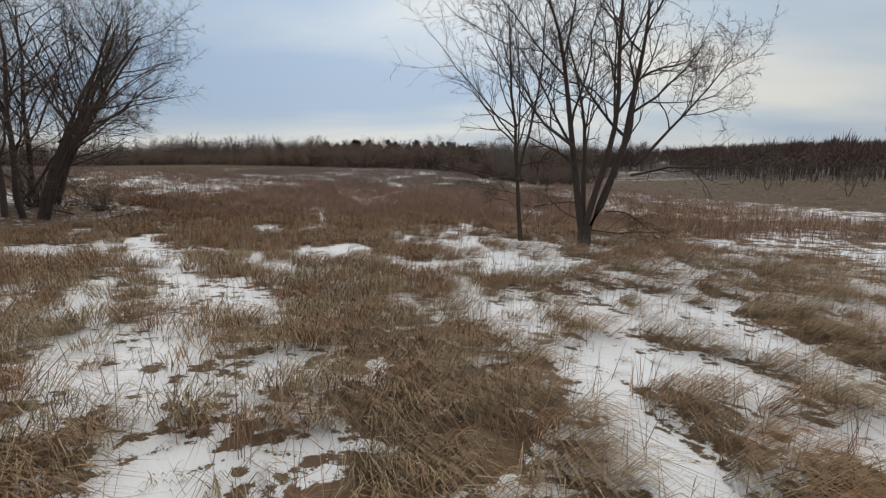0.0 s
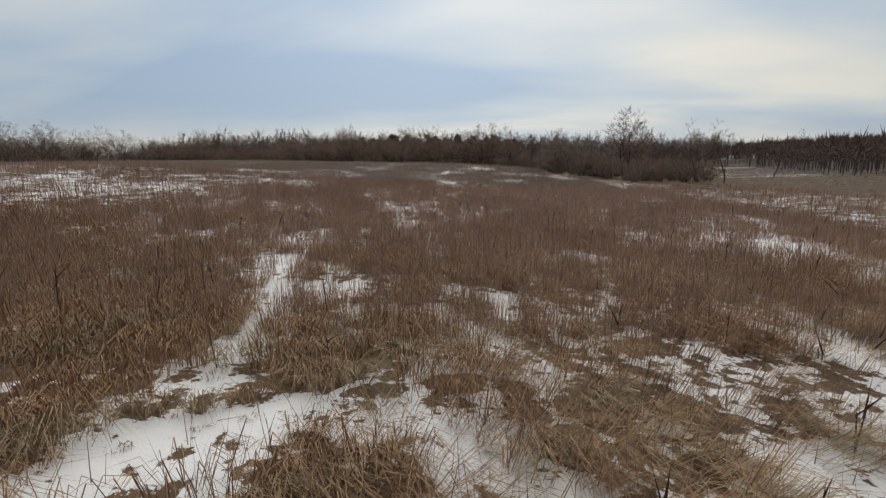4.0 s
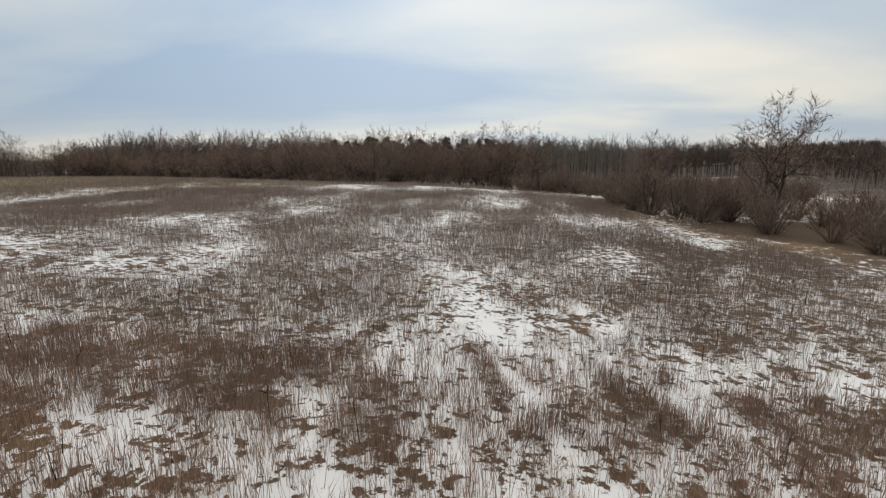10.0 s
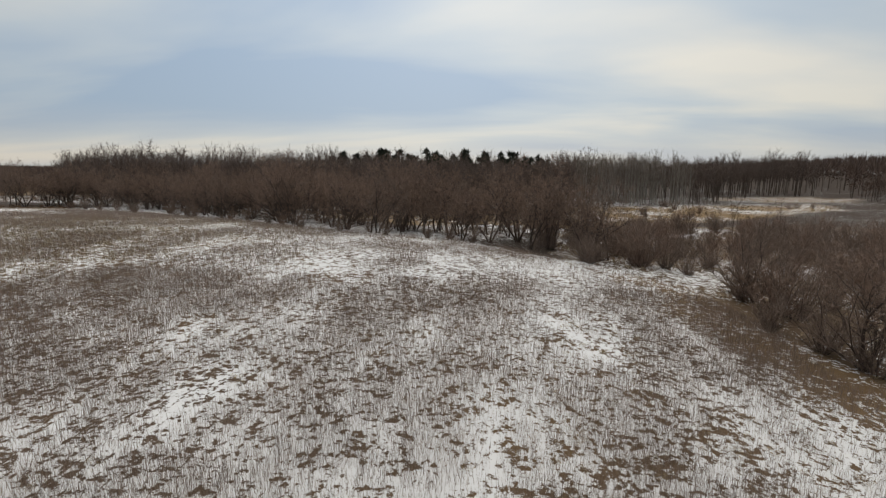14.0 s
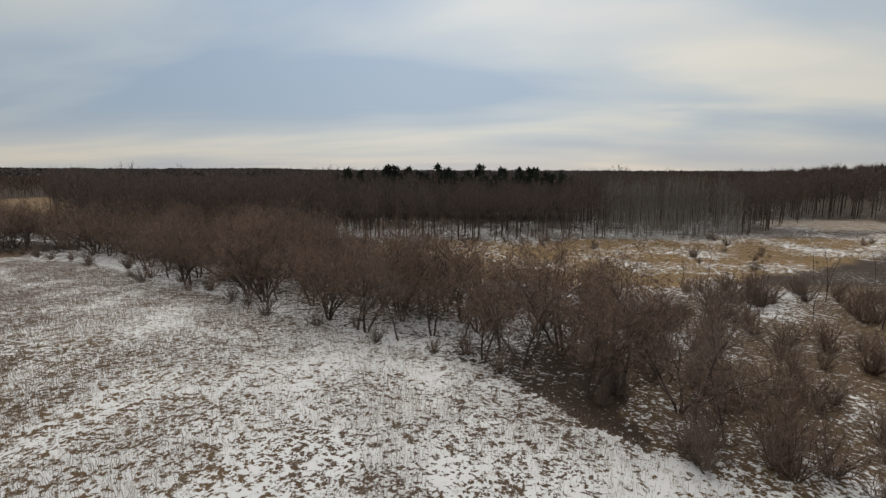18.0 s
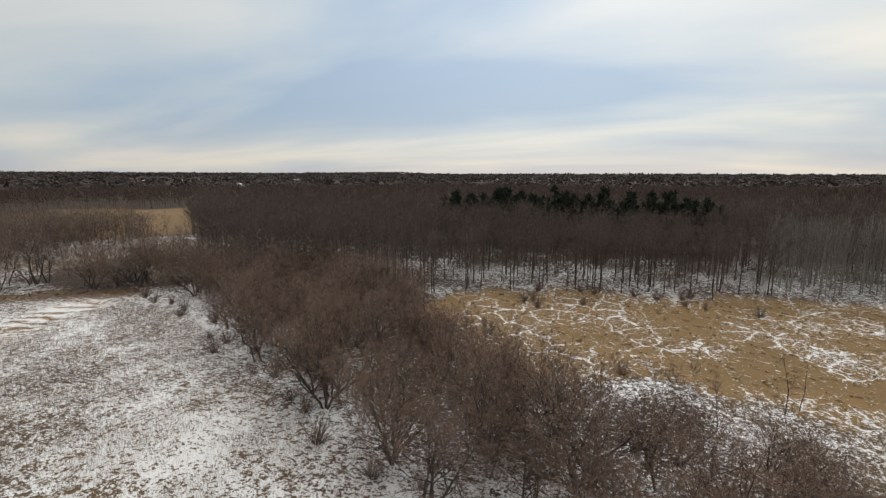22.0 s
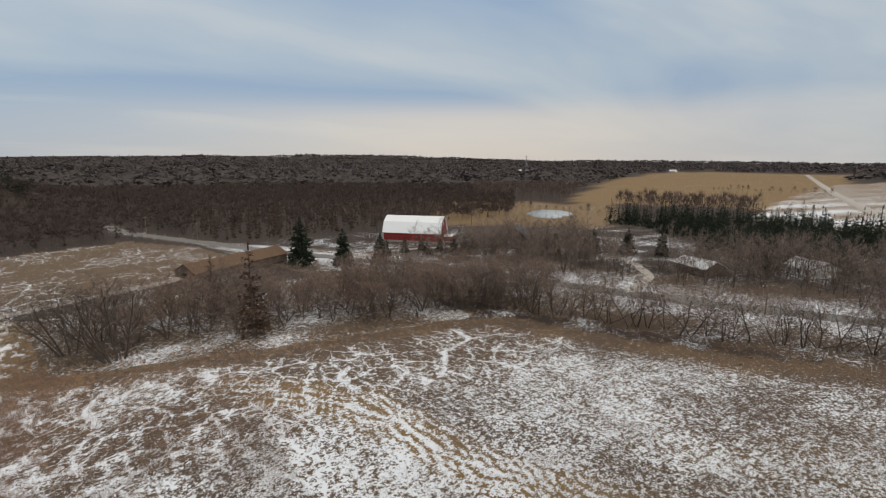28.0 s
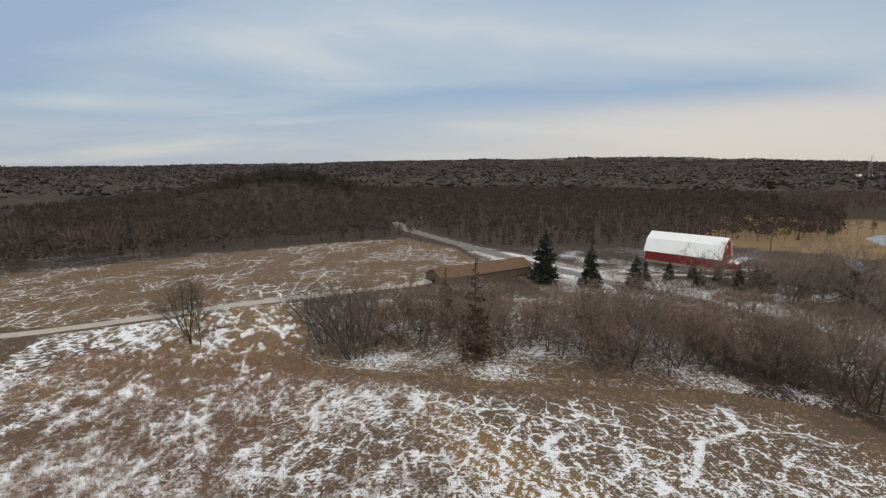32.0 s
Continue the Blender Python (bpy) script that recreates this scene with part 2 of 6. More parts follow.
MAT = {
    "ground": ground_material(),
    "bark_dark": material("dark_bark", (0.070, 0.055, 0.046), 0.35, 4, bump=0.4),
    "bark_grey": material("grey_brown_bark", (0.09, 0.07, 0.058), 0.35, 4, bump=0.4),
    "bark_pale": material("pale_aspen_bark", (0.30, 0.28, 0.25), 0.3, 3, bump=0.2),
    "twig": material("brown_twigs", (0.20, 0.152, 0.125), 0.4, 2, island=True),
    "twig_far": material("dark_far_twigs", (0.112, 0.080, 0.066), 0.4, 2, island=True),
    "twig_wood": material("grey_brown_woodland_twigs", (0.135, 0.104, 0.090), 0.4, 2, island=True),
    "twig_dist": material("distant_grey_brown_twigs", (0.088, 0.074, 0.070), 0.14, 0.02, island=True),
    "twig_red": material("reddish_twigs", (0.225, 0.158, 0.124), 0.4, 2, island=True),
    "twig_swamp": material("dark_swamp_twigs", (0.066, 0.048, 0.040), 0.4, 0.05, island=True),
    "twig_grey": material("grey_twigs", (0.15, 0.125, 0.105), 0.35, 2, island=True),
    "grass": material("dry_tan_grass", (0.20, 0.158, 0.10), 0.42, 0.5, island=True, hue=(0.34, 0.275, 0.18)),
    "grass_red": material("reddish_dead_grass", (0.20, 0.122, 0.072), 0.42, 0.5, island=True, hue=(0.33, 0.215, 0.13)),
    "stalk": material("brown_weed_stalks", (0.19, 0.125, 0.094), 0.45, 0.4, island=True, hue=(0.31, 0.21, 0.16)),
    "stalk_grey": material("grey_brown_weed_stalks", (0.15, 0.115, 0.095), 0.45, 0.4, island=True, hue=(0.26, 0.205, 0.17)),
    "stalk_dark": material("dark_seed_stalks", (0.045, 0.026, 0.019), 0.3, 1.0, island=True),
    "needles": material("dark_green_needles", (0.022, 0.029, 0.018), 0.45, 1.5, island=True),
    "needles_brown": material("browned_cedar_needles", (0.036, 0.025, 0.019), 0.45, 0.05, island=True, hue=(0.070, 0.042, 0.028)),
    "red": material("weathered_red_boards", (0.25, 0.028, 0.022), 0.3, 0.6, bump=0.15, fine=25),
    "roof_white": material("white_sheet_metal", (0.78, 0.80, 0.80), 0.06, 0.4, rough=0.45, fine=20),
    "roof_pale": material("pale_green_sheet_metal", (0.55, 0.64, 0.60), 0.1, 0.4, rough=0.45, fine=20),
    "white": material("white_painted_boards", (0.72, 0.72, 0.69), 0.1, 1, fine=20),
    "wood_grey": material("weathered_grey_boards", (0.115, 0.085, 0.066), 0.35, 0.8, bump=0.2, fine=18),
    "roof_brown": material("rusty_brown_roofing", (0.135, 0.085, 0.052), 0.35, 0.5, bump=0.1, fine=14),
    "roof_slate": material("blue_grey_shingles", (0.12, 0.14, 0.17), 0.2, 0.8, fine=14),
    "roof_green": material("dark_green_roofing", (0.06, 0.085, 0.07), 0.2, 0.8, fine=14),
    # near-black: the shade inside doorways and bays, put into the colour
    "dark": material("opening_shade", (0.02, 0.018, 0.016), 0.3, 2),
    "glass": material("window_glass", (0.05, 0.06, 0.07), 0.1, 2, rough=0.1),
    "concrete": material("grey_fieldstone", (0.22, 0.20, 0.18), 0.25, 1.5, bump=0.2),
    "gravel": material("pale_gravel_road", (0.42, 0.385, 0.34), 0.2, 0.35, bump=0.2, fine=9),
    "ice": material("pale_snowy_ice", (0.40, 0.44, 0.46), 0.3, 0.06, rough=0.75, fine=0.6),
    "asphalt": material("grey_asphalt", (0.21, 0.20, 0.19), 0.2, 0.3, fine=12),
    "pole": material("weathered_pole_wood", (0.16, 0.125, 0.10), 0.25, 2),
    "steel": material("galvanised_steel", (0.35, 0.36, 0.37), 0.1, 2, rough=0.5, metal=0.6),
}

# ---------- mesh helpers ----------
RNG = np.random.default_rng(7)


def mesh_np(name, verts, tris, mat, smooth=False):
    """A mesh from numpy arrays of vertices and triangles (or quads)."""
    verts, tris = np.asarray(verts, np.float32), np.asarray(tris, np.int32)
    k = tris.shape[1]
    me = bpy.data.meshes.new(name)
    me.vertices.add(len(verts))
    me.vertices.foreach_set("co", verts.ravel())
    me.loops.add(tris.size)
    me.loops.foreach_set("vertex_index", tris.ravel())
    me.polygons.add(len(tris))
    me.polygons.foreach_set("loop_start", np.arange(0, tris.size, k, dtype=np.int32))
    me.polygons.foreach_set("loop_total", np.full(len(tris), k, np.int32))
    if smooth:
        me.polygons.foreach_set("use_smooth", np.ones(len(tris), bool))
    me.update(calc_edges=True)
    me.materials.append(mat)
    return me


def part(name, data, material_, parent, label=""):
    """Link a bmesh or a mesh as ONE object under a thing or a part."""
    if isinstance(data, bmesh.types.BMesh):
        me = bpy.data.meshes.new(name)
        data.to_mesh(me)
        data.free()
        me.materials.append(material_)
    else:
        me = data
    ob = new(name, me)
    ob.parent = parent
    if label:
        ob["label"] = label
    return ob


def box_bm(x0, x1, y0, y1, z0, z1, bevel=0.0):
    bm = bmesh.new()
    bmesh.ops.create_cube(bm, size=1)
    for v in bm.verts:
        v.co = ((x0 + x1) / 2 + v.co.x * (x1 - x0), (y0 + y1) / 2 + v.co.y * (y1 - y0), (z0 + z1) / 2 + v.co.z * (z1 - z0))
    if bevel:
        bmesh.ops.bevel(bm, geom=bm.edges[:], offset=bevel, segments=1, affect="EDGES")
    return bm


def prism_bm(outline, x0, x1):
    """An outline in (y, z), drawn out along x."""
    bm = bmesh.new()
    a = [bm.verts.new((x0, y, z)) for y, z in outline]
    c = [bm.verts.new((x1, y, z)) for y, z in outline]
    bm.faces.new(a[::-1])
    bm.faces.new(c)
    for i in range(len(outline)):
        j = (i + 1) % len(outline)
        bm.faces.new((a[i], a[j], c[j], c[i]))
    return bm


# ---------- the lie of the land ----------
def bump2(x, y, a, cx, cy, sx, sy):
    return a * np.exp(-(((x - cx) / sx) ** 2) / 2 - (((y - cy) / sy) ** 2) / 2)


def hash2(ix, iy, seed):
    h = np.sin(ix * 127.1 + iy * 311.7 + seed * 74.7) * 43758.5453
    return h - np.floor(h)


def vnoise(x, y, s, seed=0):
    """Smooth value noise of cell size s, 0 to 1."""
    x, y = np.asarray(x, float) / s, np.asarray(y, float) / s
    ix, iy = np.floor(x), np.floor(y)
    fx, fy = x - ix, y - iy
    fx, fy = fx * fx * (3 - 2 * fx), fy * fy * (3 - 2 * fy)
    a, b_ = hash2(ix, iy, seed), hash2(ix + 1, iy, seed)
    c, d = hash2(ix, iy + 1, seed), hash2(ix + 1, iy + 1, seed)
    return (a * (1 - fx) + b_ * fx) * (1 - fy) + (c * (1 - fx) + d * fx) * fy


def fbm(x, y, s, seed=0):
    return 0.55 * vnoise(x, y, s, seed) + 0.28 * vnoise(x, y, s / 2.1, seed + 1) + 0.17 * vnoise(x, y, s / 4.3, seed + 2)


def height(x, y):
    """The ground's height: two low hills round the weedy field, the marsh, far wooded ridges."""
    x, y = np.asarray(x, float), np.asarray(y, float)
    z = 0.26 + bump2(x, y, -1.62, 1.3, 30.9, 44.9, 42.6) + bump2(x, y, 2.65, -58, 135, 29.8, 26.2) + bump2(x, y, 1.93, -8.8, 125, 20.3, 20.4) + bump2(x, y, 2.6, -46.8, 67.4, 20, 24.6)
    z = z + bump2(x, y, -0.88, 14.9, 177.4, 34.2, 25.2) + bump2(x, y, 2, -120, 140, 40, 40) + bump2(x, y, 3, -190, 150, 50, 60) + bump2(x, y, 3.3, -40, -20, 35, 30) + bump2(x, y, 13, 330, 430, 130, 120) + bump2(x, y, 24, 82, -335, 60, 50)
    r, az = np.hypot(x + 30, y - 120), np.degrees(np.arctan2(-(x + 30), y - 120)) % 360
    far = np.clip((r - 350) / 2600, 0, 1)
    ridge = 20 + 22 * vnoise(x, y, 700, 3) + 16 * vnoise(x, y, 260, 9)
    tall = np.interp(az, [0, 9, 48, 87, 111, 131, 160, 180, 209, 260, 326, 360], [0.4, 0.45, 0.5, 0.6, 0.85, 1.45, 2.05, 1.85, 0.8, 0.4, 0.25, 0.4])
    return z + far**1.3 * (ridge * tall) + 0.16 * (vnoise(x, y, 3.1, 4) - 0.5) * np.clip(1 - r / 500, 0, 1)


def seg_dist(x, y, pts):
    """Distance to a polyline."""
    best = np.full(np.shape(x), 1e9)
    for (ax, ay), (bx, by) in zip(pts[:-1], pts[1:]):
        dx, dy = bx - ax, by - ay
        t = np.clip(((x - ax) * dx + (y - ay) * dy) / (dx * dx + dy * dy), 0, 1)
        best = np.minimum(best, np.hypot(x - ax - t * dx, y - ay - t * dy))
    return best


def inside(x, y, poly):
    x, y = np.asarray(x, float), np.asarray(y, float)
    c = np.zeros(x.shape, bool)
    for (ax, ay), (bx, by) in zip(poly, poly[1:] + poly[:1]):
        hit = ((ay > y) != (by > y)) & (x < (bx - ax) * (y - ay) / ((by - ay) or 1e-9) + ax)
        c ^= hit
    return c


FIELD = [(36, 40), (26, 78), (10, 100), (6, 122), (-5, 133), (-11, 140), (-20, 144), (-38, 154), (-64, 168), (-92, 184), (-112, 189), (-124, 176), (-142, 158), (-141, 142), (-114, 97), (-101, 58), (-89, 51), (-70, 50), (-52, 47), (-35, 41), (-20, 34), (-16, 10), (-12, -3), (5, 0), (26, 8), (40, 14)]
FIELD_EDGE_W = [(-20, 34), (-35, 41), (-52, 47), (-70, 50), (-89, 51), (-101, 58), (-114, 97), (-141, 142), (-142, 158), (-124, 176), (-112, 189)]
FIELD_EDGE_N = [(-112, 189), (-92, 184), (-64, 168), (-38, 154), (-20, 144), (-11, 140), (-5, 133), (6, 122)]
MEADOW = [(-50, 200), (-44, 186), (-27, 174), (-8, 184), (12, 178), (26, 186), (48, 196), (95, 228), (100, 246), (60, 240), (20, 233), (-22, 227), (-45, 219)]
SFIELD = [(48, 10), (26, 2), (5, -6), (-21, -10), (-44, -12), (-66, -40), (-60, -85), (-38, -118), (-10, -108), (18, -94), (60, -68), (98, -44), (90, 0)]
ROAD = [(-30, -190), (-38, -152), (-55, -115), (-70, -82), (-84, -47), (-100, -20), (-115, 0), (-126, 25), (-135, 52), (-143, 80), (-152, 108), (-162, 142), (-170, 178), (-178, 240), (-190, 330)]
LANE = [(70, 20), (45, 13), (26, 4), (5, -4), (-21, -8), (-42, -12), (-60, -30), (-80, -52)]
# deer trails where the snow lies bare, near the start and over the hill
TRAILS_NEAR = [[(2.0, 2.5), (2.0, 4.6), (1.8, 6.4), (1.2, 8.2), (0.8, 11.7), (-0.5, 14.0), (-3.3, 16.2)], [(-13.5, 14.2), (-12.2, 15.6), (-9.1, 16.2), (-4.5, 16.3), (-2.5, 16.2), (-0.3, 14.2)],
               [(6.9, 13.5), (4.9, 10.5), (4.9, 7.7), (5.1, 5.1)], [(-3.2, 5.5), (-4.6, 8.0)], [(-2.9, 26.2), (0.4, 24.9), (1.7, 18.8), (2.9, 17.1)],
               [(-7.3, 22.6), (-7.6, 25.0), (-7.4, 26.9), (-6.0, 27.8), (-4.8, 27.5), (-3.5, 26.1), (-2.5, 24.1), (-1.4, 23.4)], [(-7.9, 29.3), (-10.2, 38.3)], [(-5.1, 31.9), (-3.8, 30.2)], [(1.6, 27.4), (2.3, 34.2), (1.1, 41.8)]]
TRAILS_HILL = [[(-16.4, 51.2), (-14.6, 48.5), (-12.5, 44.6)], [(-8.4, 47.5), (-9.3, 52.3), (-10.5, 57), (-12.8, 60.5), (-14.2, 64), (-15.2, 68.1)], [(-5.7, 48.5), (-8.1, 55.2), (-7.8, 62.3), (-5.4, 67.1), (-6.9, 72.7), (-7.5, 78)],
               [(-0.9, 50.5), (-1.2, 54.2), (-2.6, 57), (-1.9, 64.3), (-0.8, 66.9)], [(-38.6, 113.2), (-35, 104), (-27.5, 94)], [(-18.7, 86.5), (-19.4, 91.8)], [(-1.5, 78), (-2.5, 86), (-1, 93)], [(-10.5, 80), (-12, 88)],
               [(1.5, 108.8), (4, 117), (5.9, 123.3), (6.5, 135.1), (4, 142)], [(3.0, 114), (4.7, 119.8), (6.5, 125.5)], [(-26.0, 70.0), (-24.4, 64), (-27.2, 59), (-25.6, 53), (-27.4, 47)], [(-59.3, 63.9), (-56.0, 67), (-57.2, 72), (-53.0, 78)], [(-90.6, 51.3), (-86, 56), (-84.5, 63), (-77, 66), (-69.0, 75.0)], [(13.7, 157.7), (9.3, 140.3), (4, 126)]]
PATH_N = [(8, 92), (4.7, 95.9), (4.5, 99.6), (2.2, 103.8), (1.5, 108.8), (-0.5, 114), (-2.2, 118.2), (-2.9, 122.4), (-6.8, 126.8), (-10.7, 131.8), (-17.2, 137.5), (-26.3, 141.6), (-36.4, 142.5), (-46.5, 147.4), (-58.3, 152.8), (-75.5, 159.9), (-97, 168.3)]
# open snow and thick grass before the first trees
OPEN_SNOW = [[(-16, 14.5), (-16, 20.5), (-12.3, 21), (-8.8, 17.2), (-6.5, 16), (-4.8, 18), (-3.6, 19.5), (-2.9, 18), (-2.1, 16.4), (-1.2, 15.2), (0.4, 15.2), (2.5, 16.3), (5, 16), (3, 13.6), (1.6, 12.2), (-0.5, 13), (-4, 12.7), (-8, 12.6), (-13, 12.2)],
             [(-3, 19.6), (-2, 22), (-1.6, 25.2), (2.3, 25), (4.2, 22), (1.4, 20.4), (2.4, 17.4), (1.0, 18.6), (-1.2, 19.6)]]
THICK_GRASS = [[(-9.5, 17.6), (-7.3, 16.4), (-6.5, 15.7), (-5.6, 17.3), (-4.8, 18.3), (-3.9, 20.6), (-2.4, 24), (-1.9, 26.5), (-4, 28), (-6, 27), (-7, 24), (-6, 20.8), (-8, 19.6)], [(-2.8, 18.6), (-2.0, 16.3), (-1.3, 15.3), (0.3, 15.5), (1.4, 16.8), (0.7, 18.3), (-1.4, 19.8)]]
ROWS = [(-42, 60), (-48, 66), (-55, 76), (-60, 95), (-68, 114), (-84, 138), (-97, 158), (-106, 176)]
DRIVE = [(-138, 62), (-160, 56), (-176, 40), (-182, 20)]
BARN_DRIVE = [(-98, -22), (-118, -30), (-136, -28), (-150, -22)]


def clumps(x, y):
    """Where the long grass and the weeds stand thick (above about a half)."""
    x, y = np.asarray(x, float), np.asarray(y, float)
    fine = 0.30 * (vnoise(x * 1.5, y * 0.9, 0.62, 139) - 0.5)
    near = 0.42 * fbm(x * 1.5 + 0.5 * y, y * 0.8, 0.95, 3002) + 0.58 * fbm(x * 1.3 + 0.5 * y, y * 0.7, 2.1, 310)
    for p in OPEN_SNOW:
        near = near - 0.13 * inside(x, y, p)
    for p in THICK_GRASS:
        near = near + 0.16 * inside(x, y, p)
    mid = 0.45 * fbm(x * 1.3 + 0.3 * y, y * 0.9, 1.1, 237) + 0.55 * fbm(x * 1.3 + 0.3 * y, y * 0.8, 2.8, 137)
    k = np.clip((y - 30) / 8, 0, 1)
    return fine + near * (1 - k) + mid * k


def polar(x, y):
    return np.hypot(x + 30, y - 125), np.degrees(np.arctan2(-(x + 30), y - 125)) % 360


def cover(x, y):
    """How much snow, how tan the grass, how much leaf litter, how strong the net of trails (0 to 1 each)."""
    x, y = np.asarray(x, float), np.asarray(y, float)
    cl = clumps(x, y)
    bend = 0.25 + 0.75 * np.clip((y - 55) / 25, 0, 1)
    x, y = x + 3.4 * bend * (fbm(x, y, 6, 101) - 0.5), y + 3.4 * bend * (fbm(x, y, 6, 103) - 0.5)
    r, az = polar(x, y)
    n1, n2, n3 = fbm(x, y, 9, 11), fbm(x, y, 34, 21), fbm(x, y, 2.2, 31)
    # open land by default woods floor
    floor_n = 0.75 * np.clip((300 - y) / 60, 0, 1) * (y > 120) * np.clip((118 - x) / 20, 0, 1) * np.clip((62 - x) / 10 + (y - 215) / 10, 0, 1)
    snow, tan, lit = 0.16 + 0.28 * floor_n + 0.5 * (n1 - 0.5), np.full(x.shape, 0.15), np.full(x.shape, 0.9)
    east = (x > -8) & (y < 125) & (y > -10) & (x < 135)
    snow = np.where(east, 0.06 + 0.5 * (n1 - 0.5), snow)
    tan, lit = np.where(east, 0.12, tan), np.where(east, 0.4, lit)
    net0 = np.where(east & (y < 34) & (x < 20), 0.5, 0.0)
    f = inside(x, y, FIELD)
    hill = np.clip((y - 48) / 30, 0, 1)
    westw = np.clip((-x - 46) / 26, 0, 1)
    net = 0.75 * (1 - 0.65 * np.clip((y - 74) / 26, 0, 1)) * (0.55 + 0.45 * np.clip((-x - 8) / 20, 0, 1)) * np.clip(np.maximum((y - 20) / 8, (-x - 12) / 8), 0.5, 1) * f * (1 - 0.7 * np.clip((y - 62 - 0.3 * (x + 60)) / 30, 0, 1) * np.clip((-x - 40) / 20, 0, 1))
    s = 0.40 + 0.19 * hill + 0.09 * bump2(x, y, 1.0, -4, 62, 16, 10) - 0.09 * westw - 0.22 * np.clip((x - 6) / 12, 0, 1) * np.clip((100 - y) / 20, 0, 1) * np.clip((y - 26) / 10, 0, 1) + (0.36 - 0.12 * hill) * (n1 - 0.5) + 0.24 * (n2 - 0.5) + 0.25 * (n3 - 0.5)
    s = s - 0.03 * np.clip((y - 76) / 14, 0, 1) - 0.18 * np.clip((x + 3) / 6, 0, 1) * np.clip((y - 72) / 6, 0, 1) * np.clip((95 - y) / 6, 0, 1) - 0.15 * np.clip((84 - y) / 12, 0, 1) * np.clip((-x - 14) / 12, 0, 1) * 0.3
    near = np.clip((40 - y) / 6, 0, 1) * np.clip((x + 24) / 8, 0, 1)
    deep = np.clip((y - 18) / 6, 0, 1) * np.clip((38 - y) / 6, 0, 1)
    s = s * (1 - near) + near * (0.47 - 0.16 * deep + 2.5 * (0.475 - cl) + 0.12 * (n1 - 0.5))
    mid = np.clip((y - 36) / 8, 0, 1) * np.clip((84 - y) / 16, 0, 1)
    s = s + mid * (1.5 - 0.6 * np.clip((y - 52) / 10, 0, 1)) * (0.49 - cl) - 0.15 * mid * np.clip((-x - 9) / 5, 0, 1) * np.clip((y - 46) / 6, 0, 1) + 0.17 * np.clip((y - 33) / 4, 0, 1) * np.clip((54 - y) / 7, 0, 1)
    s = s - 0.08 * bump2(x, y, 1.0, -62, 124, 24, 17) - 0.12 * hill * np.clip((-x - 14) / 20, 0, 1)
    s = s + 0.09 * np.exp(-((seg_dist(x, y, PATH_N) / 13) ** 2)) * np.clip((y - 112) / 14, 0, 1) + 0.05 * westw
    low = np.clip((82 + 0.64 * np.minimum(x + 45, 0) - y) / 14, 0, 1) * np.clip((-x - 14) / 10, 0, 1)
    s, net = s - 0.01 * low + 0.06 * np.clip((-x - 46) / 10, 0, 1) * np.clip((y - 66) / 10, 0, 1), np.where(f, np.maximum(net, 0.95 * low), net)
    dr = seg_dist(x, y, ROWS)
    rows = np.exp(-((dr / 4.6) ** 4)) * np.clip((-x - 38) / 8, 0, 1)
    s = s + rows * (0.36 * np.sin(dr * 4.0 + 3 * n1) + 0.03)
    trail = np.full(x.shape, 1e9)
    for t in TRAILS_NEAR + TRAILS_HILL:
        trail = np.minimum(trail, seg_dist(x, y, t))
    s = np.maximum(s, (0.84 - 0.22 * np.clip((y - 70) / 10, 0, 1)) * np.where(y > 36, 0.45 + 0.95 * n3, 1.0) * np.exp(-((trail / (0.25 + 0.7 * n1)) ** 2)))
    s = np.maximum(s, (0.50 + 0.4 * n3) * np.exp(-((seg_dist(x, y, PATH_N) / (0.4 + 3.4 * n1 * n1)) ** 2)))
    edge = np.minimum(seg_dist(x, y, FIELD_EDGE_W), 30)
    strip = np.exp(-((edge / np.where(y > 60, 8.0, 6.0)) ** 4))
    s = s * (1 - 0.85 * strip)
    bank = np.clip((x - np.interp(y, [92, 99.6, 103.8, 114, 118, 127], [7, 4.5, 2.2, -0.5, 0.5, -5]) - 2.0) / 2.0, 0, 1) * np.clip((y - 88) / 6, 0, 1) * np.clip((128 - y) / 6, 0, 1)
    s, net = s - 0.20 * bank, net * (1 - 0.9 * strip)
    snow, lit = np.where(f, s, snow), np.where(f, 0.0, lit)
    tan = np.where(f, np.clip(0.12 + 0.15 * bump2(x, y, 1.0, -62, 124, 24, 17) + 0.85 * rows + 0.5 * bank + 0.3 * np.exp(-np.clip(y, 0, 99) / 24) + 0.9 * (n1 - 0.55), 0, 1), tan)
    m = inside(x, y, MEADOW)
    east_m = np.clip((x + 25) / 40, 0, 1)
    snow = np.where(m, 0.08 + 0.10 * east_m + 0.9 * (n1 - 0.5) * (0.2 + east_m), snow)
    tan, lit = np.where(m, 0.85, tan), np.where(m, 0.0, lit)
    sf = inside(x, y, SFIELD)
    snow = np.where(sf, 0.03 + 0.25 * (n1 - 0.5) + 0.36 * n1 * np.exp(-((seg_dist(x, y, LANE) / 9) ** 2)), snow)
    net = np.where(sf, 0.55, np.where(m, 0.42, net)) * np.clip(3.2 * (n1 - 0.26), 0.42, 1.2)
    tan, lit = np.where(sf, 0.22, tan), np.where(sf, 0.0, lit)
    hs = (x > -95) & (x < -14) & (y > 0) & (y < 52) & ~f & ~sf
    snow, lit, tan = np.where(hs, 0.33 + 0.7 * (n1 - 0.5), snow), np.where(hs, 0.2, lit), np.where(hs, 0.15, tan)
    south = (y < -85) & (r < 700) & (lit > 0.5)
    snow = np.where(south, snow - 0.6, snow)
    damp = (x > 4) & (x < 70) & (y > 118) & (y < 186) & ~m & ~f
    snow, lit = np.where(damp, 0.16 + 0.9 * (n1 - 0.5), snow), np.where(damp, 0.6, lit)
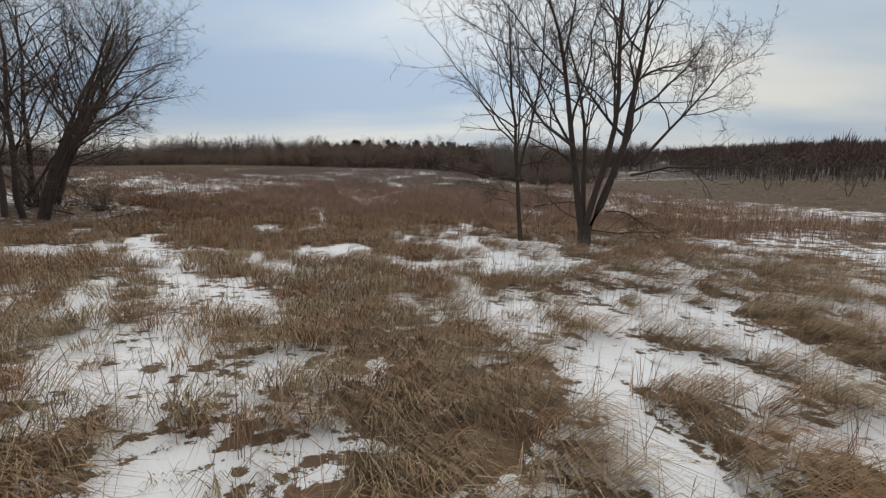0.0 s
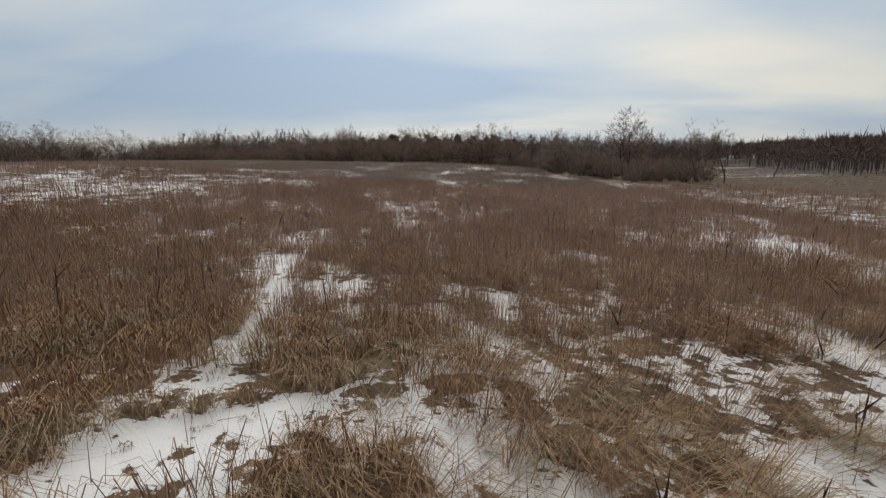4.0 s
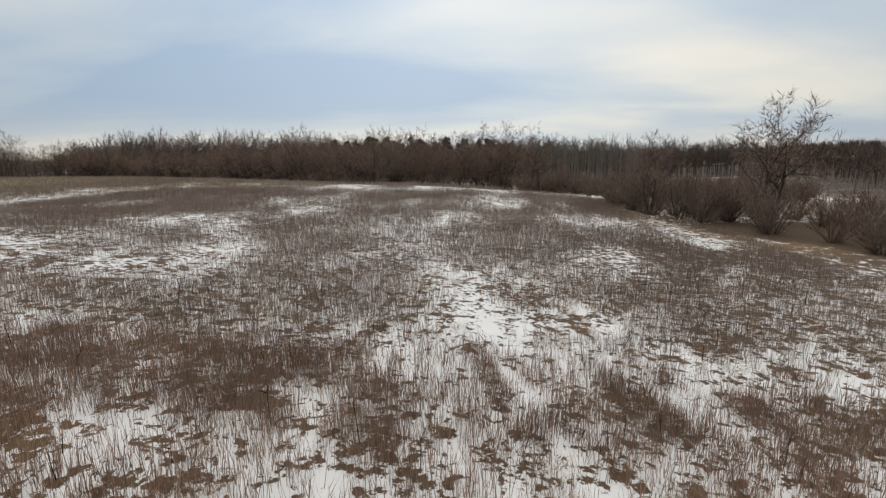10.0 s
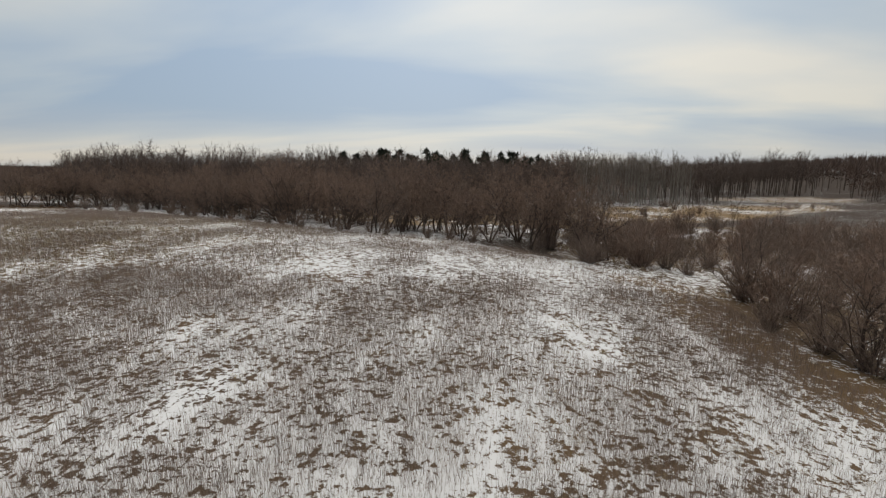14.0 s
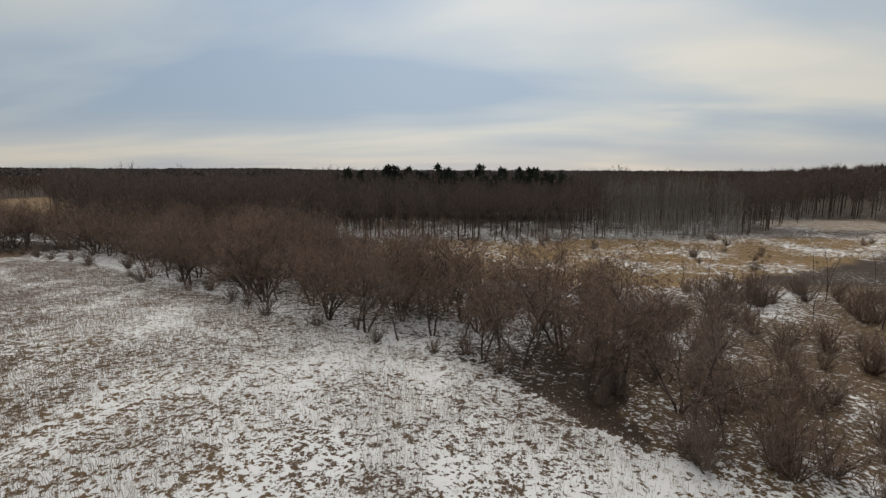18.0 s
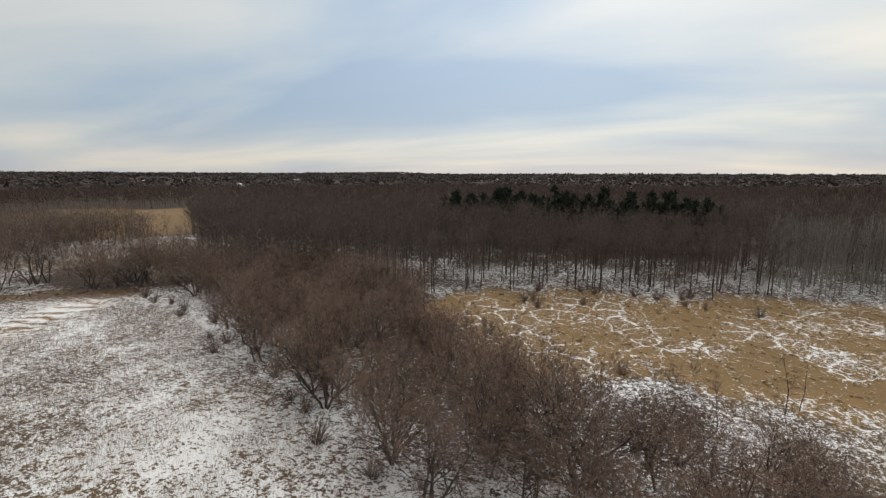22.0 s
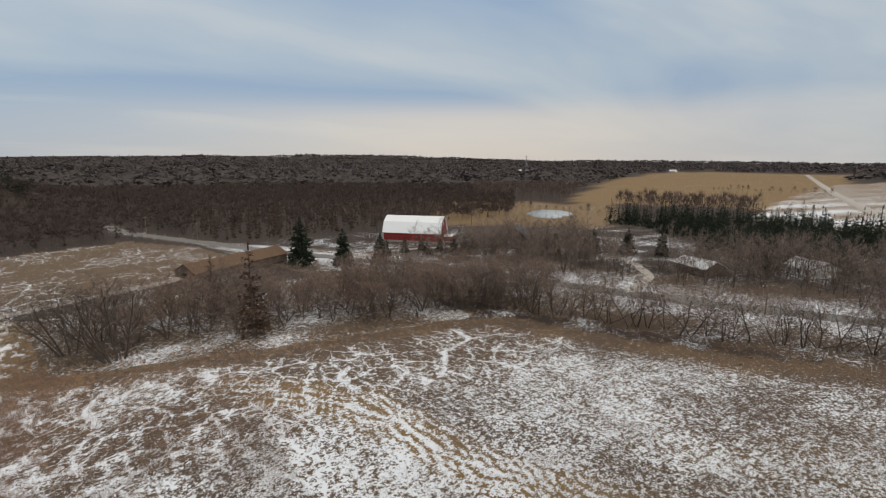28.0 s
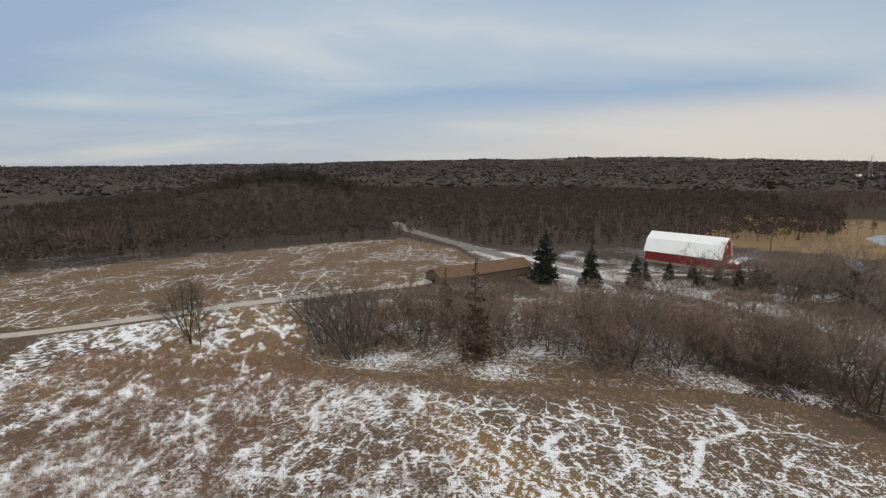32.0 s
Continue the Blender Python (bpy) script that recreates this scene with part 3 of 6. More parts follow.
    slope = (x > -2) & (x < 60) & (y > 98 + 0.3 * x) & (y < 186) & ~f & ~m
    snow, tan, lit = np.where(slope, 0.34 + 0.8 * (n1 - 0.5), snow), np.where(slope, 0.3, tan), np.where(slope, 0.3, lit)
    # farmyard and verge along the road
    yard = np.exp(-((seg_dist(x, y, ROAD) / np.interp(y, [-90, -40, 0], [4, 16, 26])) ** 2)) * (~f)
    rd = seg_dist(x, y, ROAD)
    verge = (rd < np.interp(y, [-60, 0, 60, 130, 180], [9, 16, 20, 16, 14])) & (~f) & (~sf) & (y > -75) & (y < 148)
    farm = (x < -100) & (x > -300) & (y > -75) & (y < 205) & (~f) & (rd < 130)
    snow = np.where(farm, 0.20 + 1.1 * (n1 - 0.5) + 0.3 * (n2 - 0.5), snow)
    snow = np.where(verge & (edge > 5.5), 0.30 + 0.32 * np.exp(-(((rd - 5.5) / 2.4) ** 2)) + 0.22 * np.exp(-(((rd - 11) / 2.5) ** 2)) + 0.5 * (n1 - 0.5), snow)
    snow = np.maximum(snow, (0.27 + 0.8 * (n1 - 0.5)) * (yard > 0.3))
    lit = np.where(yard > 0.3, 0.3, lit)
    # far fields, by bearing and distance from the hill
    clear = ((x - 105) / 26) ** 2 + ((y - 270) / 14) ** 2 < 1
    snow, tan, lit = np.where(clear, 0.38, snow), np.where(clear, 0.7, tan), np.where(clear, 0.0, lit)
    wob = 25 * (n2 - 0.5)
    for a0, a1, r0, r1, sn, tn in ((103, 125, 430, 1500, 0.06, 0.9), (70, 105, 255, 1000, 0.30, 0.75), (64, 79, 700, 2100, 0.10, 0.8), (42, 66, 215, 400, 0.10, 0.7),
                                   (123, 141, 262, 430, 0.12, 0.75), (36, 62, 1500, 1900, 0.16, 0.5), (155, 160, 1500, 1580, 0.8, 0.3), (133, 137, 1300, 1360, 0.7, 0.3), (-1, 20, 1500, 2000, 0.25, 0.4)):
        g = (az > a0 + wob / 20) & (az < a1 + wob / 20 + np.clip((800 - r) / 90, -6, 5)) & (r > r0 + wob) & (r < r1 + wob * 3)
        stripes = 0.5 + 0.5 * np.sin((x * 0.35 + y * 0.94) / 7.0 + 4 * n2)
        snow = np.where(g, sn + 0.55 * stripes * (sn > 0.15) * np.exp(-((r - r0) / 330) ** 2) + 0.2 * (n2 - 0.5), snow)
        tan, lit = np.where(g, tn, tan), np.where(g, 0.0, lit)
    snow = snow + 0.26 * np.exp(-((seg_dist(x, y, FIELD_EDGE_N) / 9) ** 2)) * (~f) * np.clip((-x - 4) / 6, 0, 1)
    wood = np.clip((r - 260) / 200, 0, 1) * (lit > 0.5)
    snow = snow - 0.9 * wood - 0.12 * sf * (net > 0.1) - 0.2 * (east & ~f & ~slope & (y > 34))
    return np.clip(snow, -0.9, 1), np.clip(tan, 0, 1), np.clip(lit, 0, 1), np.clip(np.maximum(net, net0), 0, 1)


def axis(lo, hi, step, far, grow=1.06):
    core = np.arange(lo, hi, step)
    out = []
    d, v = step, hi
    while v < far:
        out.append(v)
        d = min(d * grow, 160)
        v += d
    left = [lo - (o - hi) - step for o in out]
    return np.concatenate([left[::-1], core, out])


def build_ground():
    xs, ys = axis(-92, 30, 0.6, 4600, 1.085), axis(-48, 164, 0.6, 4600, 1.085)
    # a finer lattice where the camera flies low
    xs = np.concatenate([xs[xs < -20], np.arange(-20, 10, 0.28), xs[xs > 10.1]])
    ys = np.concatenate([ys[ys < 1], np.arange(1.1, 62, 0.28), ys[ys > 62.2]])
    gx, gy = np.meshgrid(xs, ys)
    v = np.stack([gx, gy, height(gx, gy)], -1).reshape(-1, 3)
    nx, ny = len(xs), len(ys)
    i = (np.arange(ny - 1)[:, None] * nx + np.arange(nx - 1)).ravel()
    q = np.stack([i, i + 1, i + nx + 1, i + nx], -1)
    me = mesh_np("ground", v, q, MAT["ground"], smooth=True)
    c = me.color_attributes.new("cover", "FLOAT_COLOR", "POINT")
    s, t, lt, nt = cover(v[:, 0], v[:, 1])
    c.data.foreach_set("color", np.stack([s, t, lt, nt], -1).astype(np.float32).ravel())
    tagged(new("ground", me), "patchy snow over dead brown grass on rolling farmland", "ground", kind="structure")


build_ground()


def ribbon(name, pts, width, mat, label, lift=0.05, step=2.0):
    """A road that follows the ground."""
    line = []
    for (ax, ay), (bx, by) in zip(pts[:-1], pts[1:]):
        n_ = max(1, int(math.hypot(bx - ax, by - ay) / step))
        line += [(ax + (bx - ax) * k / n_, ay + (by - ay) * k / n_) for k in range(n_)]
    p = np.array(line + [pts[-1]])
    for _ in range(6):
        p[1:-1] = (p[:-2] + 2 * p[1:-1] + p[2:]) / 4
    d = np.gradient(p, axis=0)
    d /= np.linalg.norm(d, axis=1)[:, None]
    nrm = np.stack([-d[:, 1], d[:, 0]], -1)
    cols = []
    for k, o in enumerate((-0.5, -0.42, 0.0, 0.42, 0.5)):
        wob = width * o * (1 + 0.12 * (vnoise(p[:, 0], p[:, 1], 5, 60 + k) - 0.5))
        q = p + nrm * wob[:, None]
        z = height(q[:, 0], q[:, 1]) + (lift if 0 < k < 4 else -0.04) + (0.05 if k == 2 else 0)
        cols.append(np.column_stack([q, z]))
    v = np.stack(cols, 1).reshape(-1, 3)
    i = (np.arange(len(p) - 1)[:, None] * 5 + np.arange(4)).ravel()
    tagged(new(name, mesh_np(name, v, np.stack([i, i + 1, i + 6, i + 5], -1), mat, True)), label, "road", kind="structure")


ribbon("road", ROAD, 6.2, MAT["asphalt"], "grey country road with snowy verges", 0.07)
ribbon("lane", LANE, 3.6, MAT["gravel"], "pale gravel farm lane across the pasture", 0.12)
ribbon("driveway", DRIVE, 3.2, MAT["gravel"], "gravel drive to the farmyard", 0.06)
ribbon("barn_driveway", BARN_DRIVE, 3.2, MAT["gravel"], "gravel drive to the red barn", 0.06)
FAR_ROAD = [(-30 - r_ * math.sin(radians(a_)), 125 + r_ * math.cos(radians(a_))) for r_, a_ in ((380, 99), (480, 101.5), (640, 103.5), (900, 105), (1400, 106.3))]
ribbon("far_road", FAR_ROAD, 9.0, MAT["gravel"], "pale country road climbing between far fields", 0.5, 12.0)


def frozen_pond(cx, cy, rx, ry, turn):
    a = np.arange(48) * 2 * np.pi / 48
    r = 0.75 + 0.5 * vnoise(np.cos(a) * 3, np.sin(a) * 3, 1.1, 44)
    x, y = rx * r * np.cos(a), ry * r * np.sin(a)
    px, py = cx + x * math.cos(turn) - y * math.sin(turn), cy + x * math.sin(turn) + y * math.cos(turn)
    z = float(np.max(height(px, py))) + 0.08
    v = np.concatenate([np.column_stack([px, py, np.full(48, z)]), np.column_stack([px, py, np.full(48, z - 1.5)]), [[cx, cy, z]]])
    i = np.arange(48)
    j = (i + 1) % 48
    f = np.concatenate([np.stack([i, j, np.full(48, 96)], -1), np.stack([i, i + 48, j], -1), np.stack([j, i + 48, j + 48], -1)])
    tagged(new("pond", mesh_np("pond", v, f, MAT["ice"])), "pale frozen pond in a tan marsh", "pond", kind="structure")


frozen_pond(-283, -91, 27, 15, radians(40))

# ---------- trees ----------
class Wood:
    """Collects tubes and twig blades into arrays."""

    def __init__(self, seed):
        self.rng = np.random.default_rng(seed)
        self.v, self.f, self.n = [], [], 0
        self.tv, self.tf, self.tn = [], [], 0

    def tube(self, pts, r0, r1, sides):
        pts = np.asarray(pts, float)
        k = len(pts)
        d = np.gradient(pts, axis=0)
        d /= np.linalg.norm(d, axis=1)[:, None] + 1e-9
        ref = np.where(np.abs(d[:, 2:3]) > 0.9, [[1.0, 0, 0]], [[0, 0, 1.0]])
        a = np.cross(d, ref)
        a /= np.linalg.norm(a, axis=1)[:, None] + 1e-9
        b_ = np.cross(d, a)
        r = np.linspace(r0, r1, k)[:, None, None]
        th = np.arange(sides) * 2 * np.pi / sides
        ring = pts[:, None] + r * (a[:, None] * np.cos(th)[None, :, None] + b_[:, None] * np.sin(th)[None, :, None])
        self.v.append(ring.reshape(-1, 3))
        i = np.arange(k - 1)[:, None] * sides + np.arange(sides)
        j = np.arange(k - 1)[:, None] * sides + (np.arange(sides) + 1) % sides
        t = np.concatenate([np.stack([i, j, j + sides], -1).reshape(-1, 3), np.stack([i, j + sides, i + sides], -1).reshape(-1, 3)])
        self.f.append(t + self.n)
        self.n += k * sides

    def blades(self, p, d, ln, w):
        """Twigs: one narrow triangle each, from p along d."""
        p, d = np.asarray(p, float), np.asarray(d, float)
        m = len(p)
        side = np.cross(d, self.rng.normal(size=(m, 3)))
        side /= np.linalg.norm(side, axis=1)[:, None] + 1e-9
        w = np.broadcast_to(np.asarray(w, float), (m,))[:, None]
        ln = np.broadcast_to(np.asarray(ln, float), (m,))[:, None]
        self.tv.append(np.stack([p - side * w / 2, p + side * w / 2, p + d * ln], 1).reshape(-1, 3))
        self.tf.append(np.arange(3 * m).reshape(-1, 3) + self.tn)
        self.tn += 3 * m

    def wood(self):
        return np.concatenate(self.v), np.concatenate(self.f)

    def twigs(self):
        return np.concatenate(self.tv), np.concatenate(self.tf)


def unit(v):
    return v / (np.linalg.norm(v, axis=-1, keepdims=True) + 1e-9)


def limb_path(rng, base, d, ln, seg, bend=0.25, rise=0.25):
    pts, p, d = [np.array(base, float)], np.array(base, float), unit(np.array(d, float))
    for _ in range(seg):
        d = unit(d + rng.normal(size=3) * bend + np.array([0, 0, rise]))
        p = p + d * ln / seg
        pts.append(p.copy())
    return np.array(pts), d


def bare_tree(seed, tall, stems=1, limbs=9, branches=5, twigs=8, spread=0.9, r=0.16, low=0.25, lean=0.15, sides=6, detail=2, tw=0.02, tl=0.9, rise=0.14, fork=0.0):
    """A leafless tree: stems, limbs, branches and fine twigs."""
    t = Wood(seed)
    g = t.rng
    P, D = [], []
    if fork:
        t.tube([(0, 0, -0.3), (0.03, 0.02, fork * 0.5), (0, 0, fork)], r * 1.55, r * 1.1, sides)
    for s in range(stems):
        a = 2 * np.pi * (s + g.random() * 0.6) / stems
        out = np.array([np.cos(a), np.sin(a), 0]) * (lean if stems > 1 else lean * 0.3)
        base = out * r * 0.5 + np.array([0, 0, fork * (0.55 + 0.4 * g.random())]) if fork else out * r * 3 + np.array([0, 0, -0.25])
        hh = tall * (0.78 + 0.25 * g.random()) if s else tall * 0.96
        stem, sd = limb_path(g, base, out + np.array([0, 0, 1]), hh, 7, 0.07, 0.12)
        t.tube(stem, r * (1 if s == 0 else 0.8), r * 0.14, sides)
        for k in range(limbs):
            u = low + (1 - low) * (k + g.random()) / limbs
            i = min(int(u * 7), 6)
            p0 = stem[i] + (stem[i + 1] - stem[i]) * (u * 7 - i)
            az = g.random() * 2 * np.pi
            steep = (0.12 + 1.4 * rise) + 0.6 * u
            d = np.array([np.cos(az), np.sin(az), steep])
            ln = hh * spread * (0.20 + 0.36 * (1 - abs(u - 0.45))) * (0.7 + 0.5 * g.random()) * (1.08 - 0.36 * u)
            path, ld = limb_path(g, p0, d, ln, 4, 0.20, rise)
            lr = r * 0.42 * (1.15 - 0.75 * u)
            t.tube(path if detail >= 0 else path[[0, 2, 4]], lr, lr * 0.16, 3 if detail < 2 else 5)
            ends = [(path[-1], ld)]
            for b_ in range(branches):
                w = 0.25 + 0.7 * (b_ + g.random()) / branches
                j = min(int(w * 4), 3)
                q = path[j] + (path[j + 1] - path[j]) * (w * 4 - j)
                bd = unit(path[j + 1] - path[j]) + unit(g.normal(size=3)) * 0.85 + np.array([0, 0, 0.25])
                bl = ln * (0.28 + 0.25 * g.random()) * (1.1 - 0.4 * w)
                bp, be = limb_path(g, q, bd, bl, 2 if detail < 2 else 3, 0.22, 0.12)
                if detail > 0:
                    t.tube(bp, lr * 0.38, lr * 0.1, 3)
                else:
                    t.blades(bp[:1], unit(bp[-1] - bp[0])[None], bl, lr * 0.6)
                m = twigs
                w2 = g.random(m)[:, None]
                P.append(bp[0] + (bp[-1] - bp[0]) * (0.15 + 0.85 * w2))
                D.append(unit(unit(bp[-1] - bp[0]) + g.normal(size=(m, 3)) * 0.6 + np.array([0, 0, 0.22])))
            m = twigs
            w2 = g.random(m)
            idx = np.minimum((w2 * 4).astype(int), 3)
            P.append(path[idx] + (path[idx + 1] - path[idx]) * (w2 * 4 - idx)[:, None])
            D.append(unit(ld + g.normal(size=(m, 3)) * 0.75 + np.array([0, 0, 0.2])))
    P, D = np.concatenate(P), np.concatenate(D)
    ln = tl * (0.45 + 0.9 * g.random(len(P)))
    t.blades(P, D, ln, tw * (0.6 + 0.8 * g.random(len(P))))
    if detail > 1:
        P2 = np.repeat(P + D * ln[:, None] * 0.35, 2, axis=0)
        D2 = unit(np.repeat(D, 2, axis=0) + g.normal(size=P2.shape) * 0.55)
        t.blades(P2, D2, np.repeat(ln, 2) * 0.6, tw * 0.55)
    return t


def tuft_tree(seed, tall, wide, n_, w):
    """A leafless tree far off: a trunk and a fan of rising branches."""
    t = Wood(seed)
    g = t.rng
    t.tube([(0, 0, -0.3), (0, 0, tall * 0.8)], tall * 0.011, 0.05, 3)
    u = unit(g.normal(size=(n_, 3)) + np.array([0, 0, 0.25]))
    heart = np.array([0, 0, tall * 0.62])
    tip = heart + u * np.array([wide * 0.5, wide * 0.5, tall * 0.37]) * (0.75 + 0.4 * g.random((n_, 1))) + g.normal(size=(n_, 3)) * wide * 0.05
    p = heart + (tip - heart) * 0.4 - np.array([0, 0, tall * 0.06])
    d = tip - p
    t.blades(p, unit(d), np.linalg.norm(d, axis=1), w * (0.6 + 0.8 * g.random(n_)))
    return t


def conifer(seed, tall, wide, layers=16, per=9, droop=0.25, open_=0.0, frond=3, bare=0.06):
    """A spruce or cedar: a trunk and tiers of ragged needle fronds."""
    t = Wood(seed)
    g = t.rng
    t.tube([(0, 0, -0.2), (0, 0, tall * 0.5), (0, 0, tall * 0.98)], tall * 0.018, 0.01, 5)
    for k in range(layers):
        u = bare + (1 - bare) * (k + g.random() * 0.6) / layers
        rad = wide * (1 - u) ** 0.8 * (0.75 + 0.45 * g.random()) + 0.1
        m = max(4, int(per * (1 - 0.5 * u)))
        az = g.random(m) * 2 * np.pi
        keep = g.random(m) > open_
        az = az[keep]
        m = len(az)
        if m == 0:
            continue
        o = np.stack([np.cos(az), np.sin(az), -droop + 0.5 * u + g.normal(size=m) * 0.12], -1)
        p = np.column_stack([np.zeros(m), np.zeros(m), np.full(m, tall * u) + g.normal(size=m) * 0.1])
        for f in range(frond):
            s = 0.15 + 0.8 * f / max(1, frond - 1) if frond > 1 else 0.1
            q = p + o * rad * s
            d = unit(o + g.normal(size=o.shape) * 0.5)
            t.blades(q, d, rad * (0.62 - 0.2 * s), rad * 0.30)
            t.blades(q, unit(o + g.normal(size=o.shape) * 0.9), rad * 0.42, rad * 0.24)
    t.blades(np.array([[0, 0, tall * 0.9]] * 4), unit(np.array([[0.1, 0, 1], [-0.1, 0, 1], [0, 0.1, 1], [0, -0.1, 1.0]])), tall * 0.1, wide * 0.12)
    return t


def pine(seed, tall, wide, clumps=20, per=18):
    """An old pine: a bare stem and rounded needle clumps towards the top."""
    t = Wood(seed)
    g = t.rng
    t.tube([(0, 0, -0.2), (0.1, 0, tall * 0.5), (0, 0.1, tall * 0.97)], tall * 0.016, 0.03, 5)
    for _ in range(clumps):
        u = 0.22 + 0.78 * g.random()
        a = g.random() * 2 * np.pi
        c = np.array([np.cos(a), np.sin(a), 0]) * wide * (1.15 - u) * (0.3 + 0.9 * g.random()) + np.array([0, 0, tall * u])
        t.tube([(0, 0, tall * u * 0.96), c], 0.05, 0.02, 3)
        d = unit(g.normal(size=(per, 3)) + np.array([0, 0, 0.35]))
        t.blades(c + d * 0.2, d, wide * 0.36 * (0.6 + 0.7 * g.random(per)), wide * 0.17)
    return t


def shrub(seed, tall, stems=14, twigs=26, tw=0.016):
    """A dense leafless bush of many stems from the ground."""
    t = Wood(seed)
    g = t.rng
    P, D = [], []
    for _ in range(stems):
        a = g.random() * 2 * np.pi
        d = np.array([np.cos(a) * g.random() * 0.9, np.sin(a) * g.random() * 0.9, 1.0])
        path, e = limb_path(g, (np.cos(a) * 0.3, np.sin(a) * 0.3, -0.1), d, tall * (0.6 + 0.45 * g.random()), 3, 0.2, 0.05)
        t.tube(path, 0.03 * tall / 3, 0.008, 3)
        w = g.random(twigs)
        i = np.minimum((w * 3).astype(int), 2)
        P.append(path[i] + (path[i + 1] - path[i]) * (w * 3 - i)[:, None])
        D.append(unit(e + g.normal(size=(twigs, 3)) * 0.7 + np.array([0, 0, 0.3])))
    P, D = np.concatenate(P), np.concatenate(D)
    t.blades(P, D, tall * 0.30 * (0.4 + g.random(len(P))), tw * (0.6 + 0.8 * g.random(len(P))))
    return t


def tree_thing(name, t, wood_mat, twig_mat, label, category, crown="crown"):
    root = tagged(new(name), label, category)
    part("trunk", mesh_np("trunk", *t.wood(), wood_mat, True), wood_mat, root)
    part(crown, mesh_np(crown, *t.twigs(), twig_mat), twig_mat, root)
    return root


def stand(x, y, scale=1.0, turn=None, sink=0.0):
    z = float(height(x, y)) - sink
    return Matrix.Translation((x, y, z)) @ Matrix.Rotation(random.random() * 6.28 if turn is None else turn, 4, "Z") @ Matrix.Scale(scale, 4)


def put(proto, spots, label="", group="", turn=None):
    """Copies of a built thing at (x, y, scale); the built one takes the first spot."""
    for k, (x, y, s) in enumerate(spots):
        m = stand(x, y, s, turn)
        if k == 0 and not proto.get("placed"):
            proto.matrix_world, proto["placed"] = m, 1
            ob = proto
        else:
            ob = copy_thing(proto, Matrix.LocRotScale(m.translation, m.to_quaternion(), None))
            ob.scale = (s, s, s)
        if group:
            ob["group"] = group
        if label:
            ob["label"] = label


def scatter_joined(name, protos, spots, wood_mat, twig_mat, label, category):
    """Many trees as one object: woods nobody could count."""
    wv, wf, tv, tf, nw, nt = [], [], [], [], 0, 0
    g = np.random.default_rng(len(spots))
    data = [(t.wood(), t.twigs()) for t in protos]
    for x, y, s in spots:
        (v, f), (v2, f2) = data[g.integers(len(data))]
        a = g.random() * 6.283
        rot = np.array([[math.cos(a), -math.sin(a), 0], [math.sin(a), math.cos(a), 0], [0, 0, 1]]) * s
        rot[2, 2] *= 0.9 + 0.25 * g.random()
        off = np.array([x, y, float(height(x, y))])
        wv.append(v @ rot.T + off)
        wf.append(f + nw)
        tv.append(v2 @ rot.T + off)
        tf.append(f2 + nt)
        nw += len(v)
        nt += len(v2)
    root = tagged(new(name), label, category, kind="stuff")
    part("trunks", mesh_np("trunks", np.concatenate(wv), np.concatenate(wf), wood_mat), wood_mat, root)["kind"] = "stuff"
    part("crowns", mesh_np("crowns", np.concatenate(tv), np.concatenate(tf), twig_mat), twig_mat, root)["kind"] = "stuff"


def spots_in(test, x0, x1, y0, y1, gap, seed, s0=0.8, s1=1.2, jitter=0.9):
    """Uneven spots, about gap apart, where test(x, y) holds."""
    g = np.random.default_rng(seed)
    xs, ys = np.meshgrid(np.arange(x0, x1, gap), np.arange(y0, y1, gap))
    xs, ys = xs.ravel() + (g.random(xs.size) - 0.5) * gap * jitter * 2, ys.ravel() + (g.random(xs.size) - 0.5) * gap * jitter * 2
    ok = test(xs, ys)
    s = s0 + (s1 - s0) * g.random(xs.size)
    return [(float(a), float(b_), float(c)) for a, b_, c, o in zip(xs, ys, s, ok) if o]


